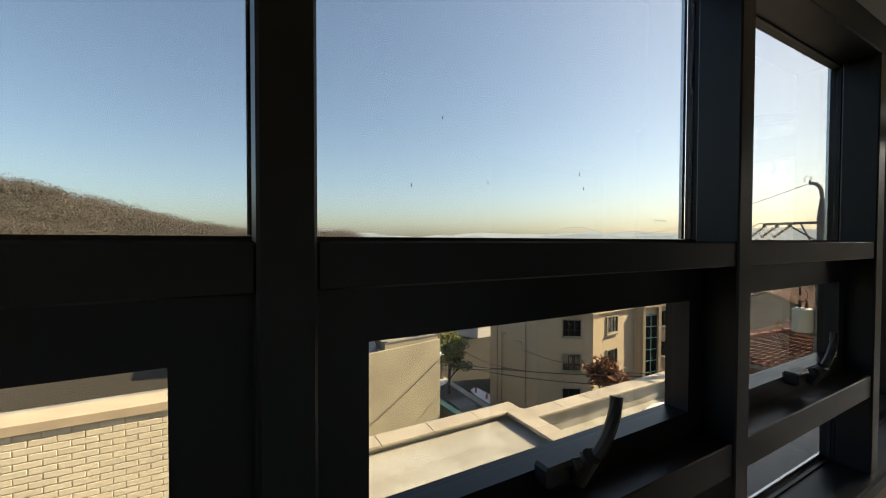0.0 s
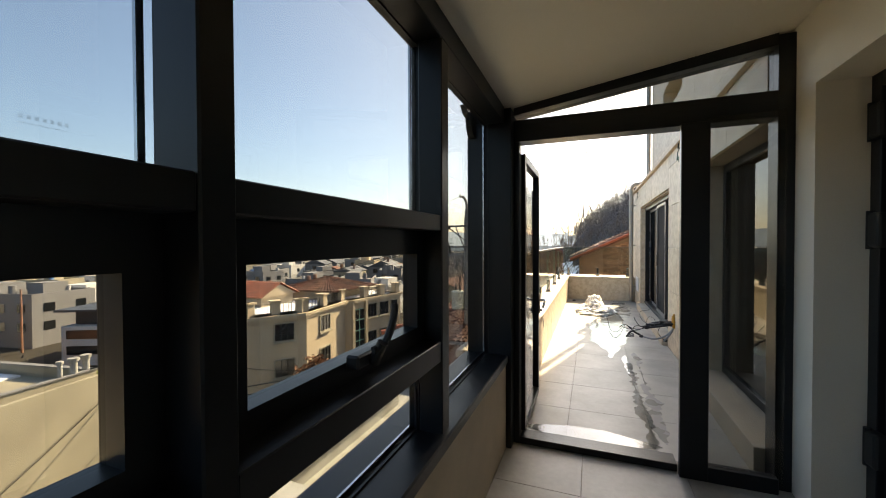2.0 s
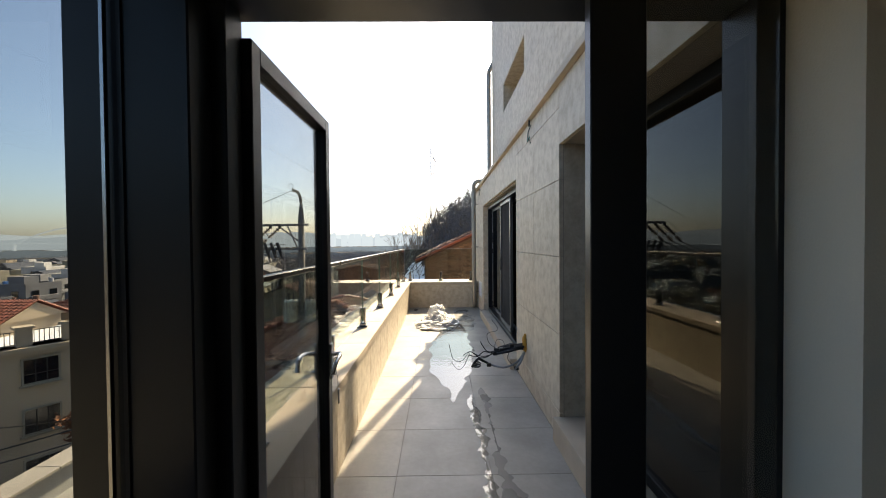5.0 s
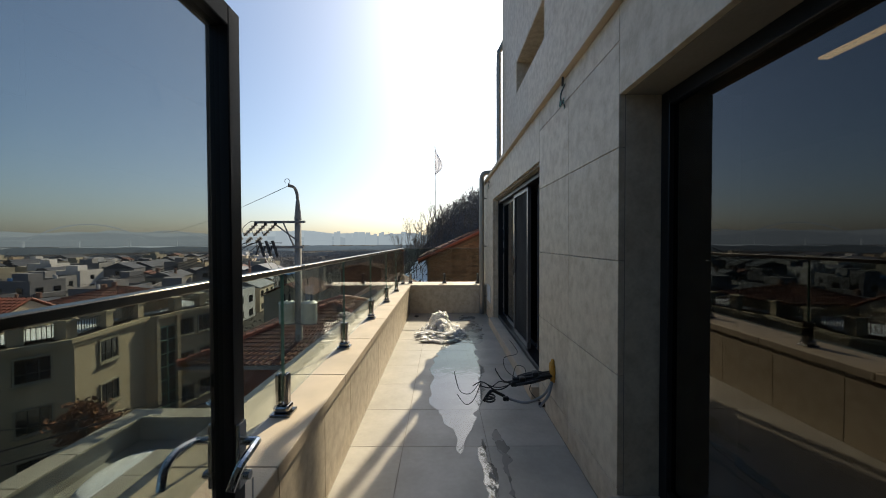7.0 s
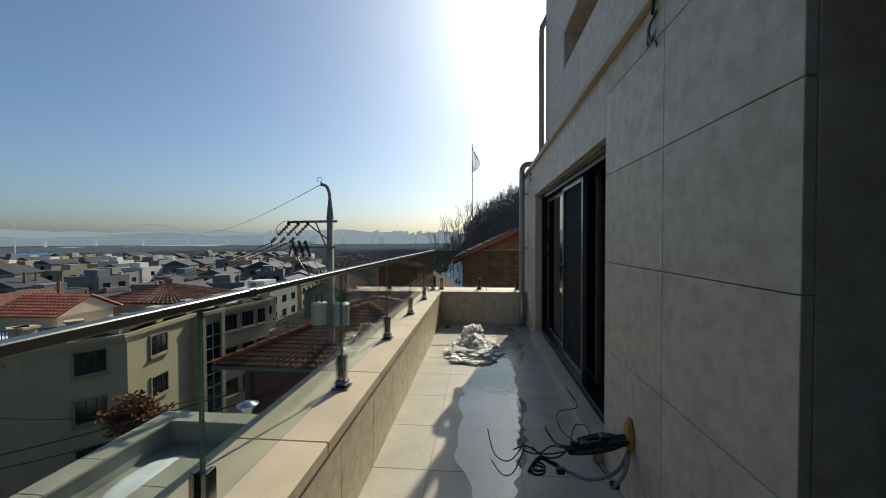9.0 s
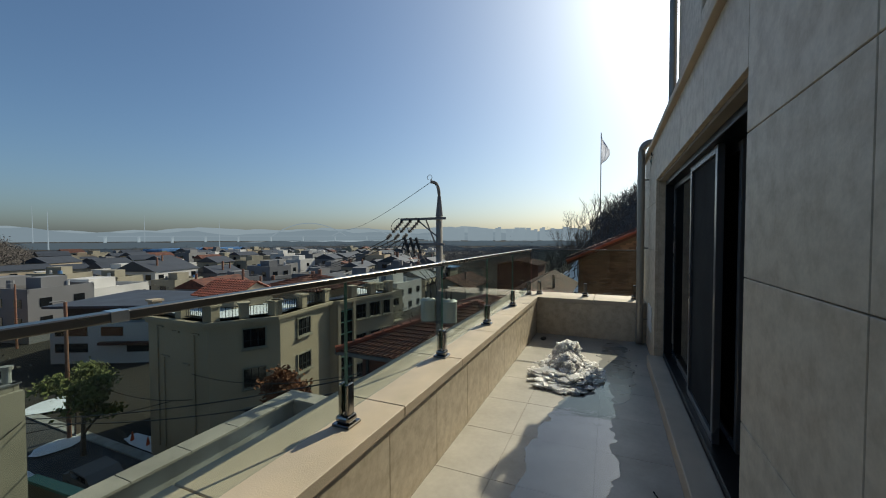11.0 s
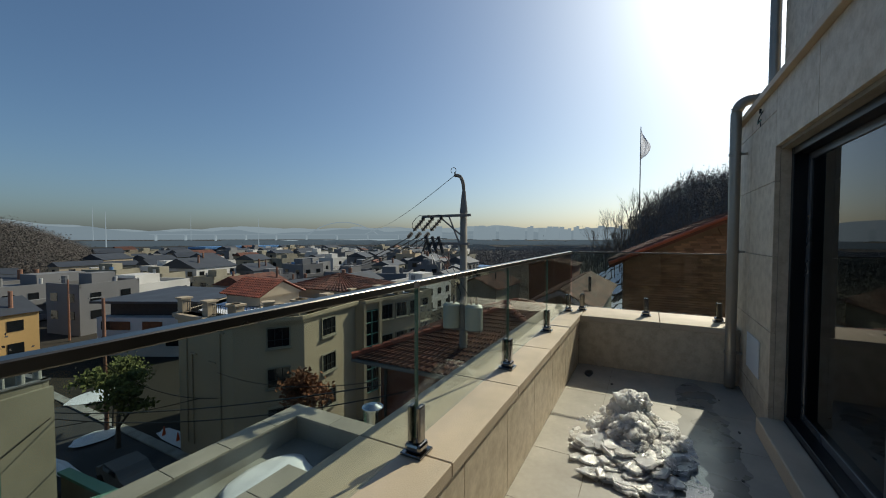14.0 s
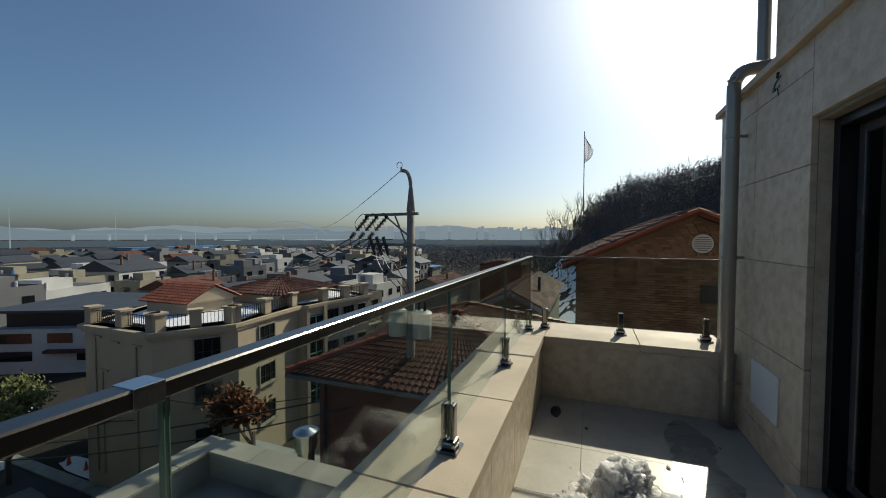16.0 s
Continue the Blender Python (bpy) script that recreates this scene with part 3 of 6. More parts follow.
M_CAR = mat("white_car_paint", (0.65, 0.66, 0.68), 0.2, 0, 0.02, 1, 5, 0.0)
M_TYRE = mat("tyre_rubber", (0.015, 0.015, 0.015), 0.8, 0, 0.1)
M_CONE = mat("orange_plastic", (0.55, 0.09, 0.02), 0.5, 0, 0.05)


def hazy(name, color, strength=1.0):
    """Distance seen through bright haze: a plain glowing backdrop, the haze painted as emission."""
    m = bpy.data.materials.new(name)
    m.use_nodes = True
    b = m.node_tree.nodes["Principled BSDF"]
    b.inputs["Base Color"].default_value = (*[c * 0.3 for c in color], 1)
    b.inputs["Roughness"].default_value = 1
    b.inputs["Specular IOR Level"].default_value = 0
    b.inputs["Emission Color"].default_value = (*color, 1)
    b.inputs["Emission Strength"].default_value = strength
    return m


def ss(a, b, v):
    k = min(1, max(0, (v - a) / (b - a)))
    return k * k * (3 - 2 * k)


def ground_z(x, y):
    z = G
    z += 7.0 * ss(9, -8, y) * ss(8, 16, x) * (1 - ss(60, 130, x))
    z += (27 * ss(24, -12, y) + 8 * ss(-8, -50, y)) * math.exp(-((x - 125) / 38) ** 2) * (1 - ss(-90, -200, y))
    ang, r = math.degrees(math.atan2(y, x)), math.hypot(x, y)
    z += (17 * ss(66, 76, ang) + 22 * ss(86, 116, ang)) * (1 - ss(150, 175, ang)) * ss(150, 230, r) * (1 - ss(300, 420, r))
    return z


axis = sorted({round(s * v, 2) for v in [4 * k for k in range(0, 50)] + [200 * 1.14 ** k for k in range(0, 24)] for s in (-1, 1)})
bm = bmesh.new()
gv = [[bm.verts.new((x, y, ground_z(x, y) + (0 if abs(x) < 30 and abs(y) < 45 else 0.3 * noise.noise((x * 0.05, y * 0.05, 0))))) for y in axis] for x in axis]
for i in range(len(axis) - 1):
    for j in range(len(axis) - 1):
        bm.faces.new((gv[i][j], gv[i + 1][j], gv[i + 1][j + 1], gv[i][j + 1]))
solid("ground", bm, M_EARTH, "brown winter ground reaching to the horizon", "ground", "structure", smooth=True)
solid("road", bb(15.2, 20.4, 8.0, 70, G - 0.2, G + 0.06), M_ASPHALT, "dark asphalt street below the terrace", "road", "structure")
solid("pavement", bb(20.4, 21.1, 8.0, 70, G - 0.2, G + 0.16), M_CONC, "grey concrete kerb strip beside the street", "pavement", "structure")


def prism(bm, pts, z0, z1):
    a = [bm.verts.new((x, y, z0)) for x, y in pts]
    b = [bm.verts.new((x, y, z1)) for x, y in pts]
    n = len(pts)
    bm.faces.new(b)
    bm.faces.new(a[::-1])
    for i in range(n):
        bm.faces.new((a[i], a[(i + 1) % n], b[(i + 1) % n], b[i]))
    return bm


def along(p, q):
    """Axes of a wall from p to q, seen from its right-hand side: x along it, y outwards."""
    d = Vector((q[0] - p[0], q[1] - p[1], 0))
    L = d.length
    d.normalize()
    n = Vector((d.y, -d.x, 0))
    m = Matrix((( d.x, n.x, 0, p[0]), (d.y, n.y, 0, p[1]), (0, 0, 1, 0), (0, 0, 0, 1)))
    return m, L


def wall_box(m, x0, x1, y0, y1, z0, z1):
    bm = bmesh.new()
    box(bm, x0, x1, y0, y1, z0, z1, m)
    return bm


def house_window(parent, m, cx, z, w, h, bars=True, trim=None):
    """A window on a wall: surround, dark pane, glazing bars, projecting sill."""
    bm = bmesh.new()
    f = 0.09
    for a in ((cx - w / 2 - f, cx - w / 2, z - f, z + h + f), (cx + w / 2, cx + w / 2 + f, z - f, z + h + f), (cx - w / 2, cx + w / 2, z + h, z + h + f), (cx - w / 2, cx + w / 2, z - f, z)):
        box(bm, a[0], a[1], 0, 0.10, a[2], a[3], m)
    win = part("window", bm, trim or M_TAN, parent)
    part("pane", wall_box(m, cx - w / 2, cx + w / 2, 0.004, 0.03, z, z + h), M_WINDOW, win)
    if bars:
        bm = bmesh.new()
        for k in range(1, 3):
            box(bm, cx - w / 2 + k * w / 3 - 0.025, cx - w / 2 + k * w / 3 + 0.025, 0.03, 0.06, z, z + h, m)
        box(bm, cx - w / 2, cx + w / 2, 0.03, 0.06, z + h * 0.35, z + h * 0.35 + 0.04, m)
        part("glazing_bars", bm, M_IRON, win)
    part("sill", wall_box(m, cx - w / 2 - 0.16, cx + w / 2 + 0.16, 0, 0.2, z - f - 0.1, z - f), trim or M_TAN, win)


def clay_roof(parent, corners, ridge, rows, cols, material, name="roof"):
    """A pitched face of rounded tiles in rows: corners = eave left, eave right, ridge right, ridge left."""
    a, b, c, d = [Vector(v) for v in corners]
    n = (b - a).cross(d - a).normalized()
    if n.z < 0:
        n = -n
    bm = bmesh.new()
    bm.faces.new([bm.verts.new(v) for v in (a, b, c, d)])
    nr, nc = rows, cols
    for i in range(nr):
        u0, u1 = i / nr, (i + 1.12) / nr
        for j in range(nc):
            v0, v1 = j / nc, (j + 0.92) / nc
            ring_pts = []
            for u, lift in ((u0, 0.06), (u1, 0.02)):
                l, r = a.lerp(d, min(u, 1)), b.lerp(c, min(u, 1))
                w = (r - l)
                for v, hgt in ((v0, 0.0), (v0 * 0.7 + v1 * 0.3, 0.07), (v0 * 0.3 + v1 * 0.7, 0.07), (v1, 0.0)):
                    ring_pts.append(bm.verts.new(l + w * v + n * (lift + hgt)))
            for k in range(3):
                bm.faces.new((ring_pts[k], ring_pts[k + 1], ring_pts[4 + k + 1], ring_pts[4 + k]))
            bm.faces.new((ring_pts[3], ring_pts[2], ring_pts[1], ring_pts[0]))
    me = bpy.data.meshes.new(name)
    bm.to_mesh(me)
    bm.free()
    me.materials.append(material)
    ob = new(name, me)
    ob.parent = parent
    ob.matrix_parent_inverse = parent.matrix_basis.inverted()
    return ob


# -- the house's own lower roofs beyond the parapet --
lr = thing("lower_roof", 6, 5, -3.9, "flat lower roof with grey coating and stone-capped upstands", "roof", kind="structure")
LZ = -2.8
part("roof_slab", bb(-6, 12.69, 0.88, 7.44, -4.6, -3.42), M_CONC, lr)
part("roof_slab", bb(-6, 6.21, 0.89, 7.9, -3.42, -3.0), M_CONC, lr)
part("house_wall", bb(-6, 12.7, 0.88, 7.9, G, -4.6), M_BEIGE, lr)
for x0, x1, y0, y1 in ((-6, 6.45, 7.75, 8.0), (6.2, 6.45, 5.5, 7.75), (6.45, 10.8, 5.25, 5.5), (6.45, 12.7, 7.2, 7.45), (12.45, 12.7, 0.89, 7.2)):
    part("upstand", bb(x0 + 0.002, x1, y0, y1, -4.0, LZ - 0.06), M_CONC, lr)
for x0, x1, y0, y1, n in ((-6, 6.5, 7.62, 8.1, 10), (6.45, 12.8, 7.05, 7.55, 6), (6.5, 10.88, 5.1, 5.62, 5)):
    for k in range(n):
        part("coping", bb(x0 + (x1 - x0) * k / n, x0 + (x1 - x0) * (k + 1) / n - 0.012, y0, y1, LZ - 0.06, LZ, 0.006), M_ROOFCOPE, lr)
for x0, x1, y0, y1, n in ((6.05, 6.55, 5.62, 7.62, 2), (12.3, 12.8, 0.89, 7.05, 6)):
    for k in range(n):
        part("coping", bb(x0, x1, y0 + (y1 - y0) * k / n + 0.012, y0 + (y1 - y0) * (k + 1) / n, LZ - 0.06, LZ - 0.001, 0.006), M_ROOFCOPE, lr)
bm = bmesh.new()
bmesh.ops.create_uvsphere(bm, u_segments=24, v_segments=12, radius=1)
for v in bm.verts:
    k = 1 + 0.25 * noise.noise(v.co * 1.7)
    v.co = Vector((11.0 + 1.0 * v.co.x * k, 6.35 + 0.6 * v.co.y * k, -3.415 + max(0, 0.16 * v.co.z * k)))
solid("snow_patch", bm, M_SNOW, "patch of old snow on the lower roof", "snow", smooth=True)

# chimney with a stacked steel cowl
ch = thing("flue_cowl", 14.4, 6.45, -4.6, "stacked stainless steel flue cowl on a short pipe", "chimney")
bm = bmesh.new()
rod(bm, (14.4, 6.45, -6.5), (14.4, 6.45, -3.72), 0.20, 20)
part("pipe", bm, M_STEEL, ch, smooth=False)
for z0, z1, r in ((-3.72, -3.62, 0.25), (-3.62, -3.34, 0.27), (-3.34, -3.29, 0.31)):
    bm = bmesh.new()
    rod(bm, (14.4, 6.45, z0), (14.4, 6.45, z1), r, 20, r * 0.97)
    part("cowl_ring", bm, M_STEEL, ch)
bm = bmesh.new()
rod(bm, (14.4, 6.45, -3.29), (14.4, 6.45, -3.2), 0.26, 20, 0.10)
part("cowl_cap", bm, M_STEEL, ch)
part("base", bb(14.1, 14.7, 6.15, 6.75, -8, -6.4), M_TAN, ch)

# white brick wing
WX, WY, WZ = 0.50, 5.10, -0.26
wing = thing("brick_wing", -2, 5, G, "white painted brick wing with a stone coping", "house")
wing_wall = part("wall", bb(-6, WX, WY + 0.012, WY + 0.3, -3.0, WZ - 0.1), M_COPING, wing)
part("wall", bb(WX - 0.3, WX - 0.02, WY + 0.3, 7.7, -3.0, WZ - 0.1), M_WHITEBRICK, wing)
part("roof_slab", bb(-6, WX - 0.3, WY + 0.3, 7.7, -1.2, -0.95), M_CONC, wing)
part("coping", bb(-6, WX + 0.02, WY - 0.03, WY + 0.34, WZ - 0.1, WZ, 0.006), M_COPING, wing)
part("coping", bb(WX - 0.36, WX + 0.02, WY + 0.345, 7.7, WZ - 0.1, WZ, 0.006), M_COPING, wing)

# -- apartment house --
ap = thing("apartment_house", 30, 24, G, "beige rendered apartment house with roof terrace and red tiled roofs", "house")
AZ = -4.0
base = [(21.2, 29.2), (21.2, 23.0), (24.8, 20.6), (31.0, 21.4), (31.2, 20.9), (33.2, 20.6), (38.2, 19.4), (41, 28), (30, 34)]
part("wall", prism(bmesh.new(), base, G - 1, AZ), M_BEIGE, ap)


def offset_poly(pts, d):
    c = Vector((sum(p[0] for p in pts) / len(pts), sum(p[1] for p in pts) / len(pts)))
    return [tuple(Vector(p) + (Vector(p) - c).normalized() * d) for p in pts]


part("cornice", prism(bmesh.new(), offset_poly(base, 0.35), AZ - 0.25, AZ), M_BEIGE, ap)
part("cornice", prism(bmesh.new(), offset_poly(base, 0.18), AZ - 0.45, AZ - 0.25), M_BEIGE, ap)
facets = {"left": along(base[0], base[1]), "dark": along(base[1], base[2]), "lit": along(base[2], base[3]), "end": along(base[5], base[6]), "strip": along(base[4], base[5])}
for k in range(3):
    z = AZ - 1.95 - 2.7 * k
    m, L = facets["dark"]
    house_window(ap, m, L * 0.62, z, 1.35, 1.25)
    m, L = facets["lit"]
    house_window(ap, m, L * 0.42, z, 1.5, 1.25)
    m, L = facets["end"]
    for u in (0.16, 0.5, 0.80):
        house_window(ap, m, L * u, z, 1.25 if u < 0.7 else 0.9, 1.25)
m, L = facets["strip"]
stair = part("stair_window", wall_box(m, 0.35, L - 0.25, 0.01, 0.08, G + 2, AZ - 0.9), M_WINDOW, ap)
bm = bmesh.new()
for k in range(9):
    box(bm, 0.35, L - 0.25, 0.08, 0.13, AZ - 1.0 - k, AZ - 0.93 - k, m)
box(bm, L * 0.5, L * 0.5 + 0.07, 0.08, 0.13, G + 2, AZ - 0.9, m)
part("glazing_bars", bm, M_GREENWALL, stair)
for u0, u1 in ((0, 0.3), (L - 0.22, L + 0.1)):
    part("pilaster", wall_box(m, u0, u1, 0.0, 0.25, G, AZ - 0.25), M_BEIGE, ap)
# relief lines and pipes on the blind wall
m, L = facets["left"]
for u, z0, z1 in ((1.1, AZ - 9, AZ - 0.7), (1.75, AZ - 9, AZ - 2.7), (4.9, AZ - 9, AZ - 0.9)):
    bm = bmesh.new()
    rod(bm, m @ Vector((u, 0.06, z0)), m @ Vector((u, 0.06, z1)), 0.05, 8)
    part("waste_pipe", bm, M_BEIGE, ap)
for u, z in ((0.9, AZ - 0.7), (1.5, AZ - 2.7), (4.6, AZ - 0.9), (2.6, AZ - 0.9), (3.6, AZ - 3.0)):
    part("ledge", wall_box(m, u, u + 0.8, 0, 0.12, z, z + 0.1), M_BEIGE, ap)
# roof terrace: piers with caps, iron railings between
edge = [((21.3, 29.1), (21.3, 23.1), 2), ((21.3, 23.1), (24.8, 20.8), 2), ((24.8, 20.8), (30.8, 21.5), 2), ((33.5, 20.7), (38.0, 19.6), 2)]
for p, q, n in edge:
    m, L = along(p, q)
    for k in range(n + 1):
        u = L * k / n
        pr = part("pier", wall_box(m, u - 0.3, u + 0.3, -0.6, 0, AZ, AZ + 0.95), M_BEIGE, ap)
        part("pier_cap", wall_box(m, u - 0.4, u + 0.4, -0.7, 0.1, AZ + 0.95, AZ + 1.07), M_BEIGE, pr)
        if k < n:
            bm, bar_at = bmesh.new(), []
            x0, x1 = u + 0.3, L * (k + 1) / n - 0.3
            for i in range(int((x1 - x0) / 0.2)):
                bar_at.append((m, x0 + 0.2 * i + 0.09))
            box(bm, x0, x1, -0.33, -0.28, AZ + 0.78, AZ + 0.82, m)
            rail_ = part("iron_railing", bm, M_IRON, ap)
            bm = bmesh.new()
            box(bm, x0, x1, -0.33, -0.28, AZ + 0.1, AZ + 0.14, m)
            part("bottom_rail", bm, M_IRON, rail_)
            for m_, a_ in bar_at:
                bm = bmesh.new()
                box(bm, a_, a_ + 0.03, -0.32, -0.29, AZ + 0.05, AZ + 0.8, m_)
                part("bar", bm, M_IRON, rail_)
part("roof_snow", prism(bmesh.new(), offset_poly(base, -1.2), AZ + 0.004, AZ + 0.05), M_SNOW, ap)
E0, E1 = AZ + 0.85, AZ + 1.95
part("penthouse_wall", bb(25.0, 28.6, 25.4, 29.5, AZ, E0), M_BEIGE, ap)
clay_roof(ap, ((24.6, 29.8, E0), (24.6, 25.0, E0), (26.8, 25.0, E1), (26.8, 29.8, E1)), None, 8, 16, M_ROOF)
clay_roof(ap, ((29.0, 25.0, E0), (29.0, 29.8, E0), (26.8, 29.8, E1), (26.8, 25.0, E1)), None, 8, 16, M_ROOF)
bm = bmesh.new()
v = [bm.verts.new(c) for c in ((24.8, 25.15, E0), (28.8, 25.15, E0), (26.8, 25.15, E1 - 0.1))]
bm.faces.new(v)
r = bmesh.ops.extrude_face_region(bm, geom=list(bm.faces))
for g in r["geom"]:
    if isinstance(g, bmesh.types.BMVert):
        g.co.y += 0.3
part("gable", bm, M_BEIGE, ap)
part("stair_head", bb(30.2, 36.0, 22.4, 28.0, AZ, AZ + 0.9), M_BEIGE, ap)
RR = [(29.6, 21.6), (36.6, 21.2), (36.6, 28.6), (29.6, 28.6)]
for k in range(4):
    p, q = RR[k], RR[(k + 1) % 4]
    clay_roof(ap, ((*p, AZ + 0.9), (*q, AZ + 0.9), (33.2, 25.1, AZ + 1.95), (33.0, 25.1, AZ + 1.95)), None, 8, 18, M_ROOFB)

# -- tiled brick house just below the pole --
th = thing("tiled_house", 20, 6, G, "red brick house with a brown clay tile hip roof", "house")
EZ = -3.05
part("wall", bb(17.6, 26.0, 1.0, 8.6, G, EZ + 0.05), M_REDBRICK, th)
part("gutter", bb(16.75, 16.85, 0.4, 9.3, EZ - 0.1, EZ + 0.02), M_GREYW, th)
HR = [(16.8, 9.3), (16.8, 0.3), (26.8, 0.3), (26.8, 9.3)]
R0, R1 = (21.0, 4.8, EZ + 1.55), (22.6, 4.8, EZ + 1.55)
clay_roof(th, ((*HR[0], EZ), (*HR[1], EZ), R0, R0), None, 17, 38, M_ROOFB)
clay_roof(th, ((*HR[1], EZ), (*HR[2], EZ), R1, R0), None, 17, 40, M_ROOFB)
clay_roof(th, ((*HR[2], EZ), (*HR[3], EZ), R1, R1), None, 6, 14, M_ROOFB)
clay_roof(th, ((*HR[3], EZ), (*HR[0], EZ), R0, R1), None, 17, 40, M_ROOFB)
for p in HR:
    e = Vector((*p, EZ))
    t_ = Vector(R0 if p[0] < 20 else R1)
    bm = bmesh.new()
    for k in range(16):
        rod(bm, e.lerp(t_, k / 16) + Vector((0, 0, 0.1)), e.lerp(t_, (k + 1.15) / 16) + Vector((0, 0, 0.08)), 0.15, 8, 0.11)
    part("hip_tiles", bm, M_ROOF, th)
for yy in (8.3, 2.2):
    bm = bmesh.new()
    rod(bm, (17.5, yy, G), (17.5, yy, EZ), 0.06, 8)
    part("downpipe", bm, M_IRON, th)

# -- brick house with the gable --
BX, BY, BP, BZ = 18.5, 0.42, -2.45, 2.12
bh = thing("brick_house", 22, -3, G, "brown brick house with a clay tile gable roof and round vent", "house")
SL = 0.46
gl, gr = BY, 2 * BP - BY
bm = bmesh.new()
pts = [(gl, -9), (gl, BZ - SL * (gl - BP) - 0.12), (BP, BZ - 0.12), (gr, BZ - SL * (gl - BP) - 0.12), (gr, -9)]
a = [bm.verts.new((BX + 0.02, y, z)) for y, z in pts]
b = [bm.verts.new((BX + 9, y, z)) for y, z in pts]
bm.faces.new(a)
bm.faces.new(b[::-1])
for i in range(5):
    bm.faces.new((a[i], a[(i + 1) % 5], b[(i + 1) % 5], b[i]))
gw = part("gable_wall", bm, M_MORTAR, bh)
for s in (1, -1):
    ye = BP + s * (gl - BP + 0.35)
    ze = BZ - SL * (gl - BP + 0.35)
    c = ((BX - 0.35, ye, ze), (BX + 9.3, ye, ze), (BX + 9.3, BP, BZ), (BX - 0.35, BP, BZ))
    clay_roof(bh, c, None, 10, 30, M_ROOFB)
    bm = bmesh.new()
    for k in range(14):
        p0 = Vector((BX - 0.33, ye, ze)).lerp(Vector((BX - 0.33, BP, BZ)), k / 14)
        p1 = Vector((BX - 0.33, ye, ze)).lerp(Vector((BX - 0.33, BP, BZ)), (k + 1.15) / 14)
        rod(bm, p0 + Vector((0, 0, 0.02)), p1 + Vector((0, 0, 0.01)), 0.055, 8, 0.045)
    part("verge_tiles", bm, M_ROOF, bh)
    bm = bmesh.new()
    v = [bm.verts.new(q) for q in ((BX - 0.30, ye, ze - 0.02), (BX - 0.30, BP, BZ - 0.02), (BX - 0.30, BP, BZ - 0.12), (BX - 0.30, ye, ze - 0.12))]
    bm.faces.new(v)
    r = bmesh.ops.extrude_face_region(bm, geom=list(bm.faces))
    for g in r["geom"]:
        if isinstance(g, bmesh.types.BMVert):
            g.co.x += 0.30
    part("bargeboard", bm, M_ROOFB, bh)
vy, vz = -2.62, 1.28
bm = bmesh.new()
rod(bm, (BX - 0.03, vy, vz), (BX + 0.05, vy, vz), 0.24, 28)
vent = part("round_vent", bm, M_WHITE, bh, "round white louvred vent")
for k in range(7):
    z = vz - 0.17 + k * 0.055
    w = math.sqrt(max(0.001, 0.2 ** 2 - (z - vz) ** 2))
    part("louvre", bb(BX - 0.045, BX - 0.03, vy - w, vy + w, z - 0.012, z + 0.012), M_GREYW, vent)
part("window", bb(BX - 0.03, BX + 0.05, -3.45, -2.60, -0.25, 0.22), M_IRON, bh)

# -- houses between --
for nm, x0, x1, y0, y1, ez, rise, mw in (("cottage", 35, 52, 2.7, 8.3, -3.9, 1.4, M_TAN), ("cottage", 70, 79, 10, 18, -3.4, 0.9, M_REDBRICK), ("cottage", 58, 70, 18.5, 26, -6.3, 1.6, M_TAN)):
    h = thing(nm, x0, y0, G, "low house with a brown tiled gable roof and pale wall", "house", "cottages below the hill")
    part("wall", bb(x0 + 0.4, x1 - 0.4, y0 + 0.5, y1 - 0.5, G, ez + 0.1), mw, h)
    ym = (y0 + y1) / 2
    clay_roof(h, ((x0, y0, ez), (x1, y0, ez), (x1, ym, ez + rise), (x0, ym, ez + rise)), None, 9, 28, M_ROOFB)
    clay_roof(h, ((x1, y1, ez), (x0, y1, ez), (x0, ym, ez + rise), (x1, ym, ez + rise)), None, 9, 28, M_ROOFB)
    bm = bmesh.new()
    v = [bm.verts.new(q) for q in ((x0 + 0.4, y0 + 0.4, ez), (x0 + 0.4, y1 - 0.4, ez), (x0 + 0.4, ym, ez + rise - 0.1))]
    bm.faces.new(v)
    r = bmesh.ops.extrude_face_region(bm, geom=list(bm.faces))
    for g in r["geom"]:
        if isinstance(g, bmesh.types.BMVert):
            g.co.x += 0.3
    part("gable", bm, mw, h)
    if x0 == 35:
        for s in (-1, 1):
            e_ = y0 if s < 0 else y1
            bm = bmesh.new()
            v = [bm.verts.new(q) for q in ((x0 - 0.06, e_, ez - 0.05), (x0 - 0.06, ym, ez + rise - 0.05), (x0 - 0.06, ym, ez + rise - 0.40), (x0 - 0.06, e_, ez - 0.40))]
            bm.faces.new(v)
            r = bmesh.ops.extrude_face_region(bm, geom=list(bm.faces))
            for g in r["geom"]:
                if isinstance(g, bmesh.types.BMVert):
                    g.co.x += 0.05
            part("bargeboard", bm, M_WHITE, h, "white painted bargeboard")
    bm = bmesh.new()
    rod(bm, (x0 + 5, ym - 1.5, ez + 0.8), (x0 + 5, ym - 1.5, ez + 2.0), 0.12, 10)
    part("chimney_pipe", bm, M_IRON, h)

